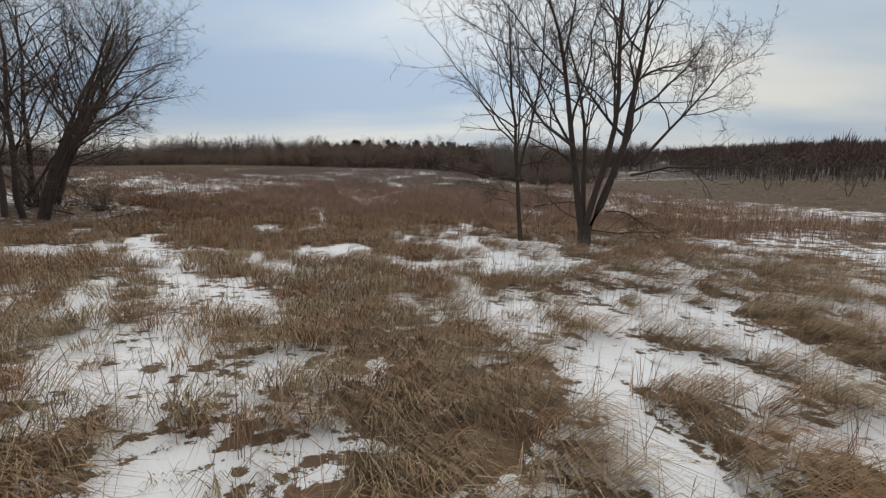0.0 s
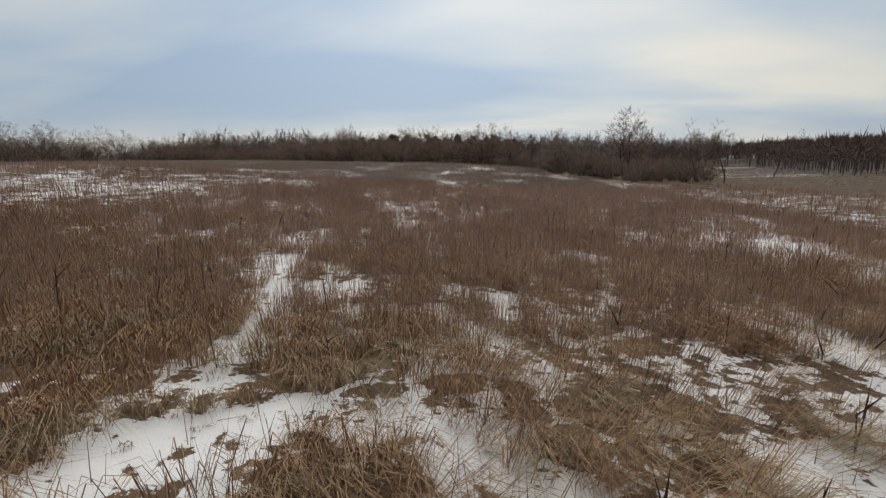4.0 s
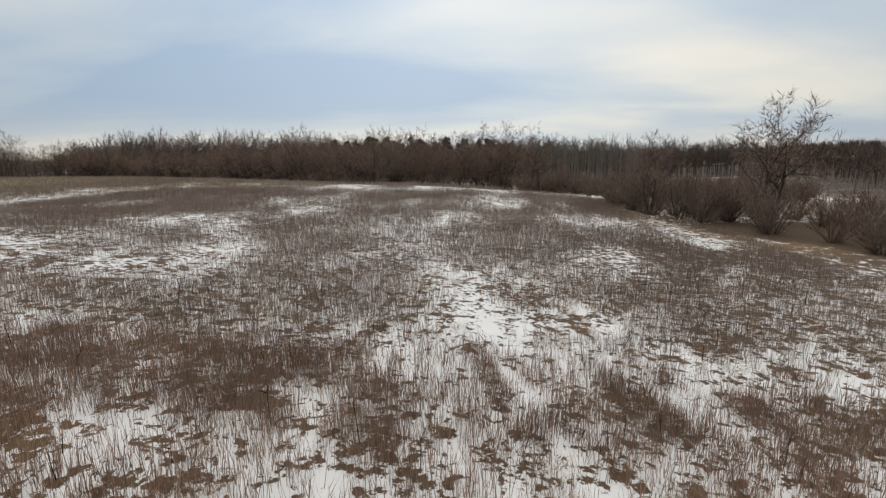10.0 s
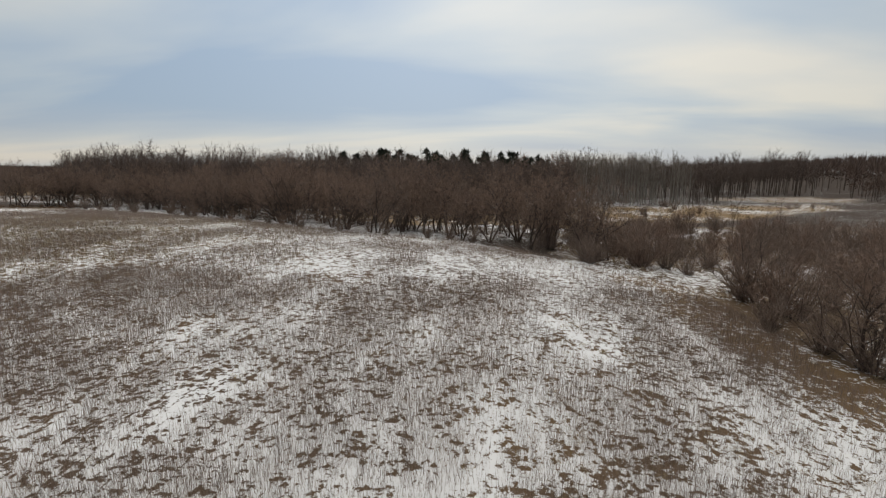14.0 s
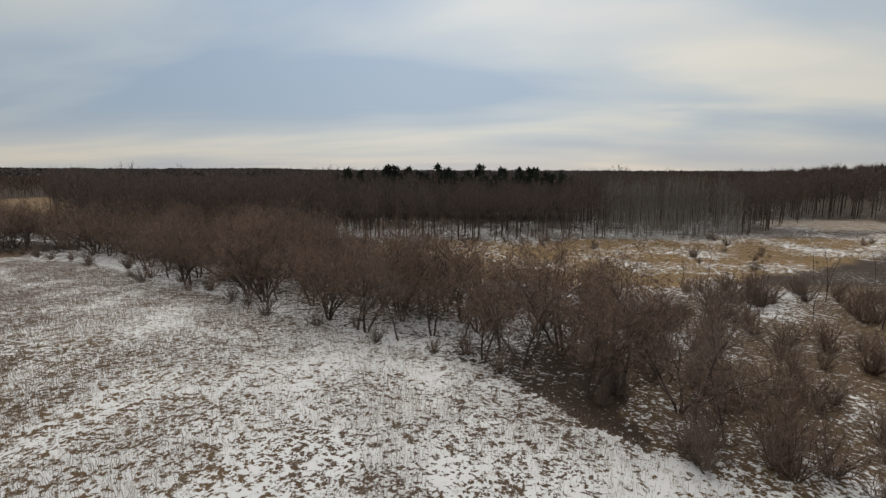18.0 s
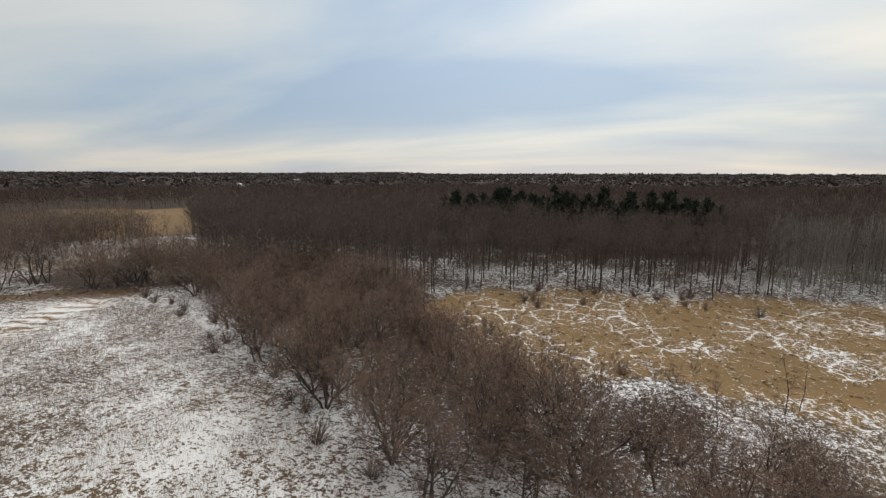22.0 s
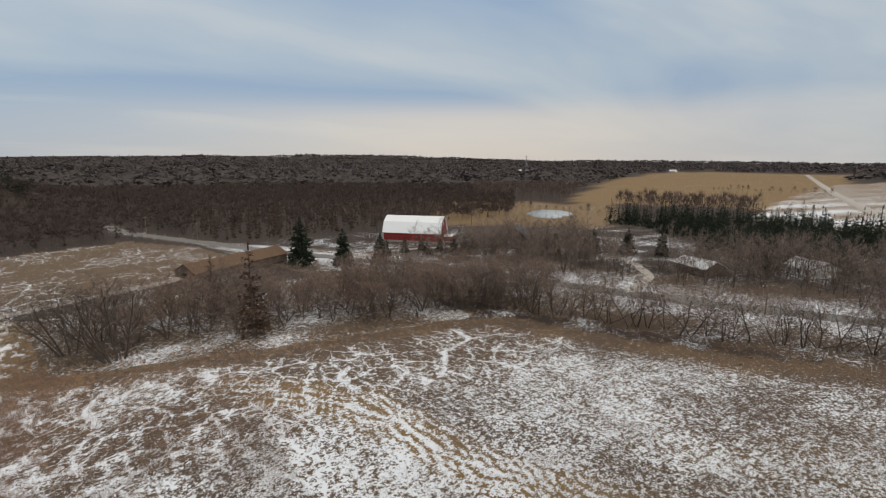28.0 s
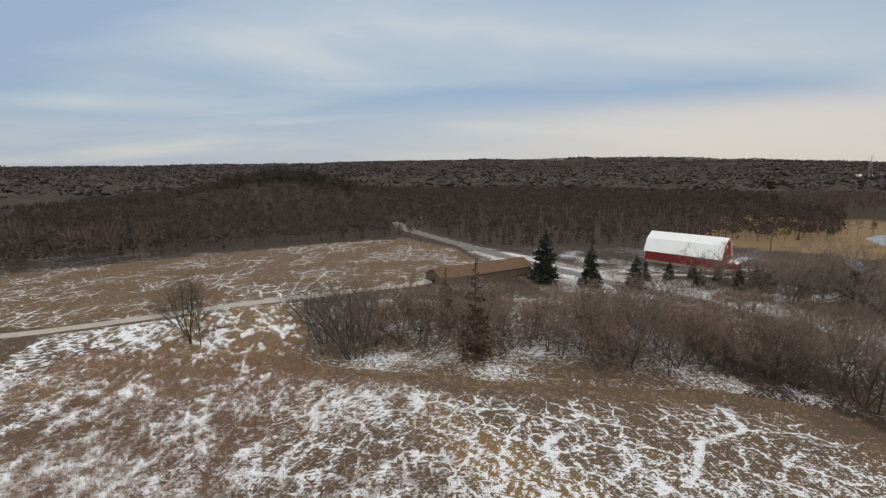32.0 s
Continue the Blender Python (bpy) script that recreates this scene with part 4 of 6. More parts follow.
def grown_tree(seed, stems, kids=(8, 6, 5), tw=0.011, tl=0.5, spread=0.85, twigs=6, fork=None, crook=0.07, low=0.30, reach=1.0):
    """A leafless tree that forks four times over; stems are (foot, direction, length, radius, rise)."""
    t = Wood(seed)
    g = t.rng
    P, D = [], []

    def grow(p, d, ln, r, level, rise):
        seg = (8, 6, 4, 3)[level]
        path, e = limb_path(g, p, d, ln, seg, (crook, crook + 0.09, 0.22, 0.26)[level], rise)
        t.tube(path, r, r * (0.22, 0.25, 0.3, 0.4)[level], (8, 5, 4, 3)[level])
        if level == 3:
            w = g.random(twigs)
            i = np.minimum((w * seg).astype(int), seg - 1)
            P.append(path[i] + (path[i + 1] - path[i]) * (w * seg - i)[:, None])
            D.append(unit(e + g.normal(size=(twigs, 3)) * 0.55 + np.array([0, 0, 0.15])))
            return
        n_ = kids[level]
        az = g.random() * 6.28
        for k in range(n_):
            w0 = low if level == 0 else 0.18
            w = w0 + (1 - w0) * (k + 0.2 + 0.7 * g.random()) / n_
            i = min(int(w * seg), seg - 1)
            q = path[i] + (path[i + 1] - path[i]) * (w * seg - i)
            tan = unit(path[i + 1] - path[i])
            az += 2.4 + g.normal() * 0.5
            a_ = unit(np.cross(tan, [0.3, 0.9, 0.2]))
            side = a_ * math.cos(az) + np.cross(tan, a_) * math.sin(az)
            kid = ln * (0.36 + 0.24 * g.random()) * (1.25 - 0.62 * w) if level == 0 else ln * (0.34 + 0.26 * g.random()) * (1.2 - 0.5 * w)
            kid *= reach if level == 0 else 1.0
            grow(q, tan + side * spread * (0.75 + 0.5 * g.random()), kid, max(0.006, r * (1 - 0.72 * w) * (0.55, 0.58, 0.6)[level]), level + 1, (0.09, 0.06, 0.03)[level])

    if fork:
        t.tube([(0, 0, -0.4), (0.02, 0, fork[0] * 0.45), (0.03, 0, fork[0])], fork[1] * 1.25, fork[1], 9)
    for foot, d, ln, r, rise in stems:
        lvl = 0 if ln > 5.5 else 1
        grow(np.array(foot, float), d, ln, r, lvl, rise)
    P, D = np.concatenate(P), np.concatenate(D)
    t.blades(P, D, tl * (0.4 + 0.9 * g.random(len(P))), tw * (0.7 + 0.6 * g.random(len(P))))
    return t


def near_tree():
    big = grown_tree(11, [((0.1, 0, 0.55), (0.62, 0.05, 1.0), 11.5, 0.20, 0.16), ((0.02, 0, 0.9), (0.16, -0.12, 1.0), 11.8, 0.16, 0.05), ((-0.08, 0, 0.6), (-0.16, 0.1, 1.0), 11.8, 0.17, 0.03), ((0, 0.1, 0.8), (0.05, 0.45, 1.0), 10.5, 0.13, 0.08),
                         ((2.1, 0.1, 3.6), (1.0, 0.1, 0.75), 6.2, 0.085, 0.02), ((1.9, -0.1, 3.2), (0.9, -0.35, 0.30), 4.6, 0.055, 0.03), ((-0.55, 0.05, 4.4), (-0.85, 0.05, 0.75), 5.2, 0.085, 0.06), ((-0.5, 0.1, 3.6), (-0.7, 0.5, 0.6), 4.4, 0.07, 0.08),
                         ((0.9, 0, 1.6), (1, -0.2, 0.05), 3.0, 0.035, -0.02), ((-0.1, 0, 1.2), (-1, -0.1, 0.25), 2.6, 0.03, -0.03), ((0.25, 0, 0.8), (1, -0.3, 0.05), 2.8, 0.028, -0.02), ((-0.3, 0.1, 2.0), (-1, 0.3, 0.1), 2.4, 0.03, -0.02)], (9, 7, 5), 0.012, 0.45, 0.78, 7, (1.0, 0.27))
    put(tree_thing("spreading_tree", big, MAT["bark_dark"], MAT["bark_grey"], "leafless spreading tree with several dark stems in dry grass", "tree"), [(6.3, 20.9, 1.0)], turn=0.0)
    slim = grown_tree(12, [((0, 0, -0.3), (-0.09, 0.0, 1.0), 11.6, 0.115, 0.02), ((-0.2, 0, 3.2), (0.16, 0.05, 1.0), 7.6, 0.075, 0.06), ((-0.15, 0, 2.2), (-1, 0.2, 0.3), 2.2, 0.025, -0.02), ((-0.1, 0, 1.6), (-1, -0.3, 0.25), 1.8, 0.02, -0.02), ((-0.05, 0, 0.9), (0.9, -0.3, 0.2), 1.6, 0.02, -0.02),
                              ((-0.3, 0, 4.4), (-0.9, 0, 0.75), 4.2, 0.05, 0.04), ((-0.3, 0, 5.2), (-0.8, 0.3, 0.9), 3.8, 0.045, 0.04), ((-0.2, 0, 3.0), (-1, -0.05, 0.10), 3.9, 0.045, 0.03), ((-0.2, 0, 3.5), (0.9, -0.3, 0.5), 2.6, 0.03, 0.04)], (13, 6, 5), 0.011, 0.5, 0.68, 7)
    put(tree_thing("slim_tree", slim, MAT["bark_dark"], MAT["bark_grey"], "slim leafless tree with a dark stem beside a larger one", "tree"), [(3.7, 22.2, 1.0)], turn=0.0)
    left = grown_tree(13, [((0.9, -0.2, -0.3), (0.50, -0.1, 1.0), 13, 0.19, 0.0), ((0.9, 0.1, 1.2), (0.86, -0.1, 1.0), 11.5, 0.15, -0.01), ((0.3, 0.1, -0.3), (0.18, 0.1, 1.0), 13, 0.2, 0.03), ((-0.6, 0.1, -0.3), (-0.06, -0.1, 1.0), 13, 0.19, 0.02), ((-1.6, -0.1, -0.3), (-0.3, 0.2, 1), 12, 0.18, 0.03),
                              ((1.5, -0.1, 3.0), (1.0, -0.2, 0.25), 4.8, 0.06, 0.0), ((2.3, -0.2, 4.5), (1, -0.1, 0.5), 5.2, 0.065, 0.0), ((1.2, -0.1, 2.2), (1, -0.4, 0.05), 3.4, 0.04, -0.02), ((0.8, -0.2, 1.3), (1, -0.2, 0.0), 3.0, 0.035, -0.02), ((1.9, 0.2, 3.6), (0.9, 0.4, 0.2), 4.4, 0.05, 0.0)], (9, 6, 5), 0.012, 0.6, 0.9, 7)
    put(tree_thing("field_tree", left, MAT["bark_dark"], MAT["twig_grey"], "broad leafless tree with many leaning stems at the field's edge", "tree"), [(-22.3, 25.2, 0.9), (-29.0, 34.0, 1.05)], turn=0.0)


near_tree()


def fallen_limb(x, y, turn, size):
    t = bare_tree(70, 3.6, 1, 7, 3, 5, 0.9, 0.05, 0.2, 0.1, 5, 2, 0.012, 0.45)
    root = tree_thing("fallen_limb", t, MAT["bark_dark"], MAT["twig"], "snapped dead limb lying in dry grass", "branch", "twigs")
    root.matrix_world = Matrix.Translation((x, y, float(height(x, y)) + 0.35)) @ Matrix.Rotation(turn, 4, "Z") @ Matrix.Rotation(radians(82), 4, "X") @ Matrix.Scale(size, 4)


fallen_limb(-20.6, 25.6, radians(-100), 1.0)
fallen_limb(-17.6, 24.8, radians(150), 0.6)

# thicket trees of the field's edges, a few patterns
def many_stemmed(seed, tall, stems, lean, r, kids=(6, 5, 4), tw=0.022, spread=0.9, low=0.22):
    g = np.random.default_rng(seed + 900)
    out = []
    for k in range(stems):
        a = 6.28 * (k + 0.6 * g.random()) / stems
        l_ = lean * (0.5 + g.random()) if stems > 1 else 0.08
        out.append(((math.cos(a) * 0.12, math.sin(a) * 0.12, -0.3), (math.cos(a) * l_, math.sin(a) * l_, 1.0), tall * (0.66 + 0.2 * g.random()), r * (0.75 + 0.4 * g.random()), 0.04))
    return grown_tree(seed, out, kids, tw, 0.075 * tall, spread, 8, None, 0.15, low, 1.4)


EDGE = [tree_thing("hedgerow_tree", many_stemmed(20 + k, 8.6 + 0.5 * k, 1 + (k + 1) % 3, 0.36, 0.12, (6, 5, 4), 0.024, 1.05), MAT["bark_grey" if k % 2 else "bark_dark"], MAT["twig_red" if k % 2 else "twig"],
                   "leafless hedgerow tree with grey-brown forked stems", "tree") for k in range(5)]
BUSH = [tree_thing("thicket_bush", shrub(40 + k, 3.4 + 0.4 * k, 20, 48, 0.032), MAT["bark_dark"], MAT["twig_red" if k == 1 else "twig"], "dense dark leafless bush at the edge of the marsh", "bush") for k in range(3)]


def along(pts, gap, wide, seed, s0=0.75, s1=1.15):
    g = np.random.default_rng(seed)
    out = []
    for (ax, ay), (bx, by) in zip(pts[:-1], pts[1:]):
        ln = math.hypot(bx - ax, by - ay)
        for k in range(max(1, int(ln / gap))):
            t = (k + g.random()) * gap / ln
            o = (g.random() - 0.5) * wide
            out.append((ax + (bx - ax) * t - (by - ay) / ln * o, ay + (by - ay) * t + (bx - ax) / ln * o, s0 + (s1 - s0) * g.random()))
    return out


def share(protos, spots, group):
    for k, p in enumerate(protos):
        put(p, spots[k::len(protos)], group=group)


HEDGE_W = [(-92, 42), (-106, 52), (-120, 92), (-134, 118), (-148, 140), (-150, 164), (-128, 186)]
share(EDGE, along(HEDGE_W, 2.3, 3.0, 3, 0.9, 1.35), "trees of the roadside hedgerow")


def hedge_south(x, y):
    top = np.interp(x, [-122, -105, -92, -70, -52, -35, -20], [60, 55, 48, 44, 36, 32, 28])
    return (x > -122) & (x < -22) & (y < top) & (y > top - np.interp(x, [-122, -92, -60, -20], [44, 30, 24, 10])) & (seg_dist(x, y, LANE) > 5) & (seg_dist(x, y, ROAD) > 7)




def belt(x, y):
    """The thicket between the hill and the marsh meadow."""
    d = seg_dist(x, y, FIELD_EDGE_N)
    f, m = inside(x, y, FIELD), inside(x, y, MEADOW)
    return (~f) & (~m) & (d > 1.5) & (d < np.interp(x, [-125, -90, -60, -45, -30], [14, 34, 40, 30, 24])) & (y > 128) & (x < 3) & (x > -122)


THICKET = [tree_thing("thicket_tree", many_stemmed(30 + k, 8.4 + 0.4 * k, 1 + k, 0.34, 0.14, (9, 6, 4), 0.028, 1.02, 0.20), MAT["bark_dark"], MAT["twig_red" if k else "twig"], "leafless thicket tree with dark slender stems", "tree") for k in range(3)]
share(THICKET, spots_in(belt, -125, 8, 120, 232, 4.2, 6, 0.75, 1.15), "trees of the thicket below the hill")
share(BUSH, along(FIELD_EDGE_N[:-1], 4.4, 5.0, 12, 0.35, 0.7), "bushes under the thicket trees")
share(THICKET + EDGE, spots_in(hedge_south, -124, -16, 5, 62, 4.6, 5, 0.85, 1.3), "trees of the southern hedgerow")


def marsh_bush(x, y):
    near = seg_dist(x, y, [(14, 98), (12, 112), (16, 128), (8, 142), (22, 152), (38, 150), (30, 170)])
    return (near < 16) & ~inside(x, y, FIELD) & (fbm(x, y, 8, 77) > 0.29) & ~inside(x, y, MEADOW)


share(BUSH, spots_in(marsh_bush, 0, 60, 92, 184, 3.6, 8, 0.6, 1.1), "bushes at the edge of the marsh")
share(BUSH, spots_in(lambda x, y: inside(x, y, MEADOW) & (fbm(x, y, 12, 71) > 0.575), -40, 95, 175, 240, 6.5, 9, 0.4, 0.75), "bushes in the marsh meadow")
put(THICKET[1], [(20.6, 107.0, 1.2), (24.7, 114.7, 1.0), (9.6, 107.6, 0.8)], group="trees of the eastern edge")
put(EDGE[2], [(26.6, 93.5, 0.95), (28.9, 90, 0.9), (9.0, 109.0, 0.55), (24.8, 146, 0.7), (36, 128, 1.0), (48, 112, 0.9)], group="trees of the eastern edge")
put(EDGE[0], [(11, 104, 0.6), (31, 104, 0.9), (14, 126, 0.7), (60, 84, 0.7), (75, 96, 0.8), (48, 70, 0.45), (49, 57, 0.42), (66, 74, 0.5), (58, 92, 0.6)], group="trees of the eastern edge")

put(BUSH[0], [(9.5, 106.5, 1.35), (12.5, 103, 1.2), (14, 108, 1.3), (7.5, 112, 0.8), (19.7, 94, 0.8), (24, 95, 0.7), (22, 97, 0.75), (26.5, 174, 1.2), (0.4, 128.4, 0.8), (2, 131, 0.9)], group="bushes at the edge of the marsh")
put(BUSH[2], [(-27.5, 31.5, 0.9), (-22.8, 31, 0.5), (-31, 29, 0.9), (-29, 24, 0.8), (-33.5, 27, 0.9)], group="bushes of the southern hedgerow")
# marsh poles: slim young trees standing in the meadow
POLE_TREE = tree_thing("slim_marsh_tree", bare_tree(61, 7.5, 1, 9, 2, 6, 0.35, 0.07, 0.3, 0.05, 5, 1, 0.022, 0.6), MAT["bark_dark"], MAT["twig"], "slim leafless young tree in the marsh", "tree")
put(POLE_TREE, [(6, 179, 1.0), (8, 181, 0.8), (20, 183, 0.9), (23, 181, 1.0), (28, 178, 0.85), (33, 184, 0.9), (38, 176, 1.0), (30, 166, 0.8), (36, 163, 0.95), (45, 190, 0.8), (12, 168, 0.7), (-2, 172, 0.9), (-8, 166, 0.8), (-14, 168, 1.0), (-20, 164, 0.9), (15, 158, 0.7), (42, 182, 1.0), (48, 178, 0.9), (52, 186, 0.8), (26, 170, 0.75)], group="slim trees of the marsh")

# ---------- woods ----------
def wood_tree(seed, tall, wide, limbs=12, twigs=22, w=0.075):
    """A woodland tree: a straight trunk, rising limbs and a rounded twiggy crown."""
    t = Wood(seed)
    g = t.rng
    t.tube([(0, 0, -0.3), (0.1 * g.normal(), 0.1 * g.normal(), tall * 0.5), (0.2 * g.normal(), 0.2 * g.normal(), tall * 0.86)], tall * 0.0095, 0.03, 4)
    for k in range(limbs):
        u = 0.30 + 0.52 * (k + g.random()) / limbs
        a = k * 2.4 + g.random()
        el = -0.35 + 1.75 * (k + g.random()) / limbs
        end = np.array([math.cos(a) * math.cos(el) * wide, math.sin(a) * math.cos(el) * wide, tall * 0.68 + math.sin(el) * tall * 0.30]) * np.array([0.8 + 0.35 * g.random()] * 2 + [1.0])
        base = np.array([0, 0, tall * u])
        mid = base + (end - base) * 0.5 + np.array([0, 0, -0.05 * tall])
        t.tube([base, mid, end], tall * 0.0036, 0.02, 3)
        q = g.random(twigs)[:, None]
        p = np.where(q < 0.4, base + (mid - base) * (0.3 + q * 1.7), mid + (end - mid) * (q - 0.4) / 0.6)
        d = unit(unit(end - mid) * 0.7 + g.normal(size=(twigs, 3)) * 0.72 + np.array([0, 0, 0.12]))
        t.blades(p, d, tall * (0.055 + 0.075 * g.random(twigs)), w * (0.6 + 0.8 * g.random(twigs)))
    return t


WOODS = [wood_tree(80 + k, 14.0 + 0.9 * k, 3.9 + 0.4 * k, 13, 26, 0.058) for k in range(4)]
ASPEN = [wood_tree(90 + k, 16 + k, 2.3, 10, 18, 0.06) for k in range(2)]
FAR_TREE = [tuft_tree(95 + k, 14.5, 7.0, 40, 0.40) for k in range(3)]


def north_woods(x, y):
    edge = np.interp(x, [-185, -150, -128, -112, -92, -69, -43, -22, 20, 60, 110, 190], [262, 225, 196, 192, 188, 208, 221, 229, 235, 242, 288, 260])
    return (y > edge - 5 + 6 * (x > 8)) & (x > -14 - 1.07 * (y - 115) + 14 * (fbm(x, y, 30, 57) - 0.5))


def aspens(x, y):
    return north_woods(x, y) & (x > 22) & (x < 60) & (y < 268)


near_w = spots_in(lambda x, y: north_woods(x, y) & ~aspens(x, y), -240, 130, 205, 330, 4.6, 21, 0.86, 1.06)
near_w = [(x, y, s_ * (0.74 + 0.52 * float(fbm(x, y, 34, 53)))) for x, y, s_ in near_w]
scatter_joined("north_woods", WOODS, near_w, MAT["bark_dark"], MAT["twig_wood"], "leafless brown woods with dark trunks over snow", "woods")
east_w = spots_in(lambda x, y: (x > np.interp(y, [-20, 60, 120, 160, 232, 300], [125, 96, 64, 84, 116, 140])) & (x < 175) & ~inside(x, y, MEADOW), 60, 175, -20, 290, 4.8, 27, 0.42, 0.66)
scatter_joined("east_woods", FAR_TREE, east_w, MAT["bark_dark"], MAT["twig_far"], "leafless brown woods beyond the marsh", "woods")
scatter_joined("aspen_grove", ASPEN, spots_in(aspens, 10, 80, 236, 275, 3.0, 22, 0.8, 1.0), MAT["bark_pale"], MAT["twig_grey"], "pale-stemmed aspen grove at the woods' edge", "woods")


def far_woods(x, y):
    s, t, lt, _ = cover(x, y)
    r, az = polar(x, y)
    north = north_woods(x, y) & (y > 325)
    near_n = (x > -240) & (x < 130) & (y < 330) & (y > 150)
    other = (lt > 0.6) & (r > 130) & ~near_n & ~((y > 60) & (y < 330) & (x > -150) & (x < 120))
    swamp = (y < -95) & (az > 140) & (r < 620)
    return (north | other) & (~swamp) & (seg_dist(x, y, ROAD) > 8) & ~((x < -120) & (x > -330) & (y > -70) & (y < 200)) & ~((x < 60) & (y < 40) & (y > -130) & (x > -130))


scatter_joined("far_woods", FAR_TREE, spots_in(lambda x, y: far_woods(x, y) & (polar(x, y)[0] < 620), -620, 560, -480, 740, 8.6, 23, 0.82, 1.05), MAT["bark_dark"], MAT["twig_far"], "leafless brown woods on low hills", "woods")
FAR2 = [tuft_tree(98 + k, 10, 34.0, 20, 4.6) for k in range(2)]
scatter_joined("distant_woods", FAR2, spots_in(lambda x, y: far_woods(x, y) & (polar(x, y)[0] >= 600), -2900, 2600, -3000, 2900, 40, 24, 0.7, 1.2), MAT["twig_dist"], MAT["twig_dist"], "distant leafless woods up to the horizon", "woods")

SWAMP_TREE = [tuft_tree(160 + k, 8.8, 6.4, 34, 0.55) for k in range(3)]
def bearing(a_, r_):
    return (-30 - r_ * math.sin(radians(a_)), 125 + r_ * math.cos(radians(a_)))


FAR_HEDGES = [[bearing(104, 640), bearing(114, 660)], [bearing(70, 400), bearing(79, 420), bearing(88, 415)], [bearing(72, 620), bearing(100, 560)], [bearing(60, 330), bearing(72, 300), bearing(80, 320)], [bearing(118, 300), bearing(128, 330), bearing(140, 360)]]
for line_ in FAR_HEDGES:
    scatter_joined("far_hedge", FAR_TREE, along(line_, 5.0, 9.0, len(line_) + int(line_[0][0]) % 50 + 100, 0.3, 0.75), MAT["bark_dark"], MAT["twig_far"], "leafless hedge between tan fields", "hedge")
# swamp woods to the south: browned cedars and tamaracks among bare trees
CEDAR = [conifer(110 + k, 8.5 + k, 2.3, 8, 5, -0.1, 0.1, 1) for k in range(3)]


def swamp(x, y):
    r, az = polar(x, y)
    edge = np.interp(x, [-260, -140, -110, -60, -38, 20, 60, 98, 190], [-90, -92, -82, -100, -122, -100, -74, -48, -30])
    return (y < edge - 2) & (az > 135) & (r < 640) & (seg_dist(x, y, ROAD) > 7)


sw = spots_in(swamp, -420, 260, -520, -30, 5.4, 25, 0.6, 1.15)
def cedar_here(x, y):
    az = float(polar(x, y)[1])
    return random.random() < (0.75 if 146 < az < 172 and y > -260 else 0.15)


random.seed(4)
cedars = [s for s in sw if cedar_here(s[0], s[1])]
kept = set(cedars)
scatter_joined("swamp_cedars", CEDAR, cedars, MAT["bark_dark"], MAT["needles_brown"], "dark reddish-brown cedar swamp woods", "woods")
scatter_joined("swamp_trees", SWAMP_TREE, [s for s in sw if s not in kept], MAT["bark_dark"], MAT["twig_swamp"], "dark leafless swamp trees between the cedars", "woods")

# ---------- conifers of the farm ----------
SPRUCE = tree_thing("spruce", conifer(120, 11.5, 3.0, 24, 14, 0.2, 0.18, 4), MAT["bark_dark"], MAT["needles"], "dark green spruce in the farmyard", "spruce", "needles")
put(SPRUCE, [(-80, -16.5, 1.4), (-92, -11, 1.1), (-104, -8, 0.95), (-113, -20, 0.6), (-122, -22, 0.55), (-127, -14, 0.5), (-137, -20, 0.5), (-143, -12, 0.6), (-160, 2, 0.7), (-163, -4, 0.6), (-150, -14, 0.5), (-258, 148, 0.8), (-262, 152, 0.7), (-246, 178, 0.8), (-232, 190, 0.8), (-222, 200, 0.7), (-157, 6, 0.75), (-166, 14, 0.8), (-173, 4, 0.85), (-178, 22, 0.9), (-168, 26, 0.7), (-184, 8, 0.8), (-148, 0, 0.6), (-135, -8, 0.65), (-131, -24, 0.5), (-188, 30, 0.9), (-194, 40, 0.85), (-200, 52, 0.8)], group="spruces of the farmyards")
TALL = tree_thing("thin_spruce", conifer(121, 10.5, 1.5, 22, 9, 0.15, 0.15, 3), MAT["bark_dark"], MAT["needles_brown"], "thin browned spruce standing in the hedgerow", "spruce", "needles")
put(TALL, [(-51.6, 38.0, 1.8), (-47.5, 22, 1.35)], group="thin spruces of the hedgerow")
OAK = tree_thing("spreading_oak", bare_tree(150, 13.5, 5, 11, 9, 9, 1.3, 0.2, 0.2, 0.6, 5, 0, 0.045, 1.0, 0.05, 2.0), MAT["bark_grey"], MAT["twig"], "broad leafless oak beside the small white cabin", "tree")
put(OAK, [(-160, 24, 1.0), (-205, 130, 0.9), (-150, 4, 0.8)])


def plantation(x, y):
    r, az = polar(x, y)
    return (az > 84) & (az < 124) & (r > 170 + 0.9 * np.abs(az - 104) + 6.5 * np.clip(az - 107, 0, 14)) & (r < 300) & ~((az > 93) & (az < 101) & (r < 225)) & (fbm(x, y, 22, 66) > 0.33) & (seg_dist(x, y, DRIVE) > 8)


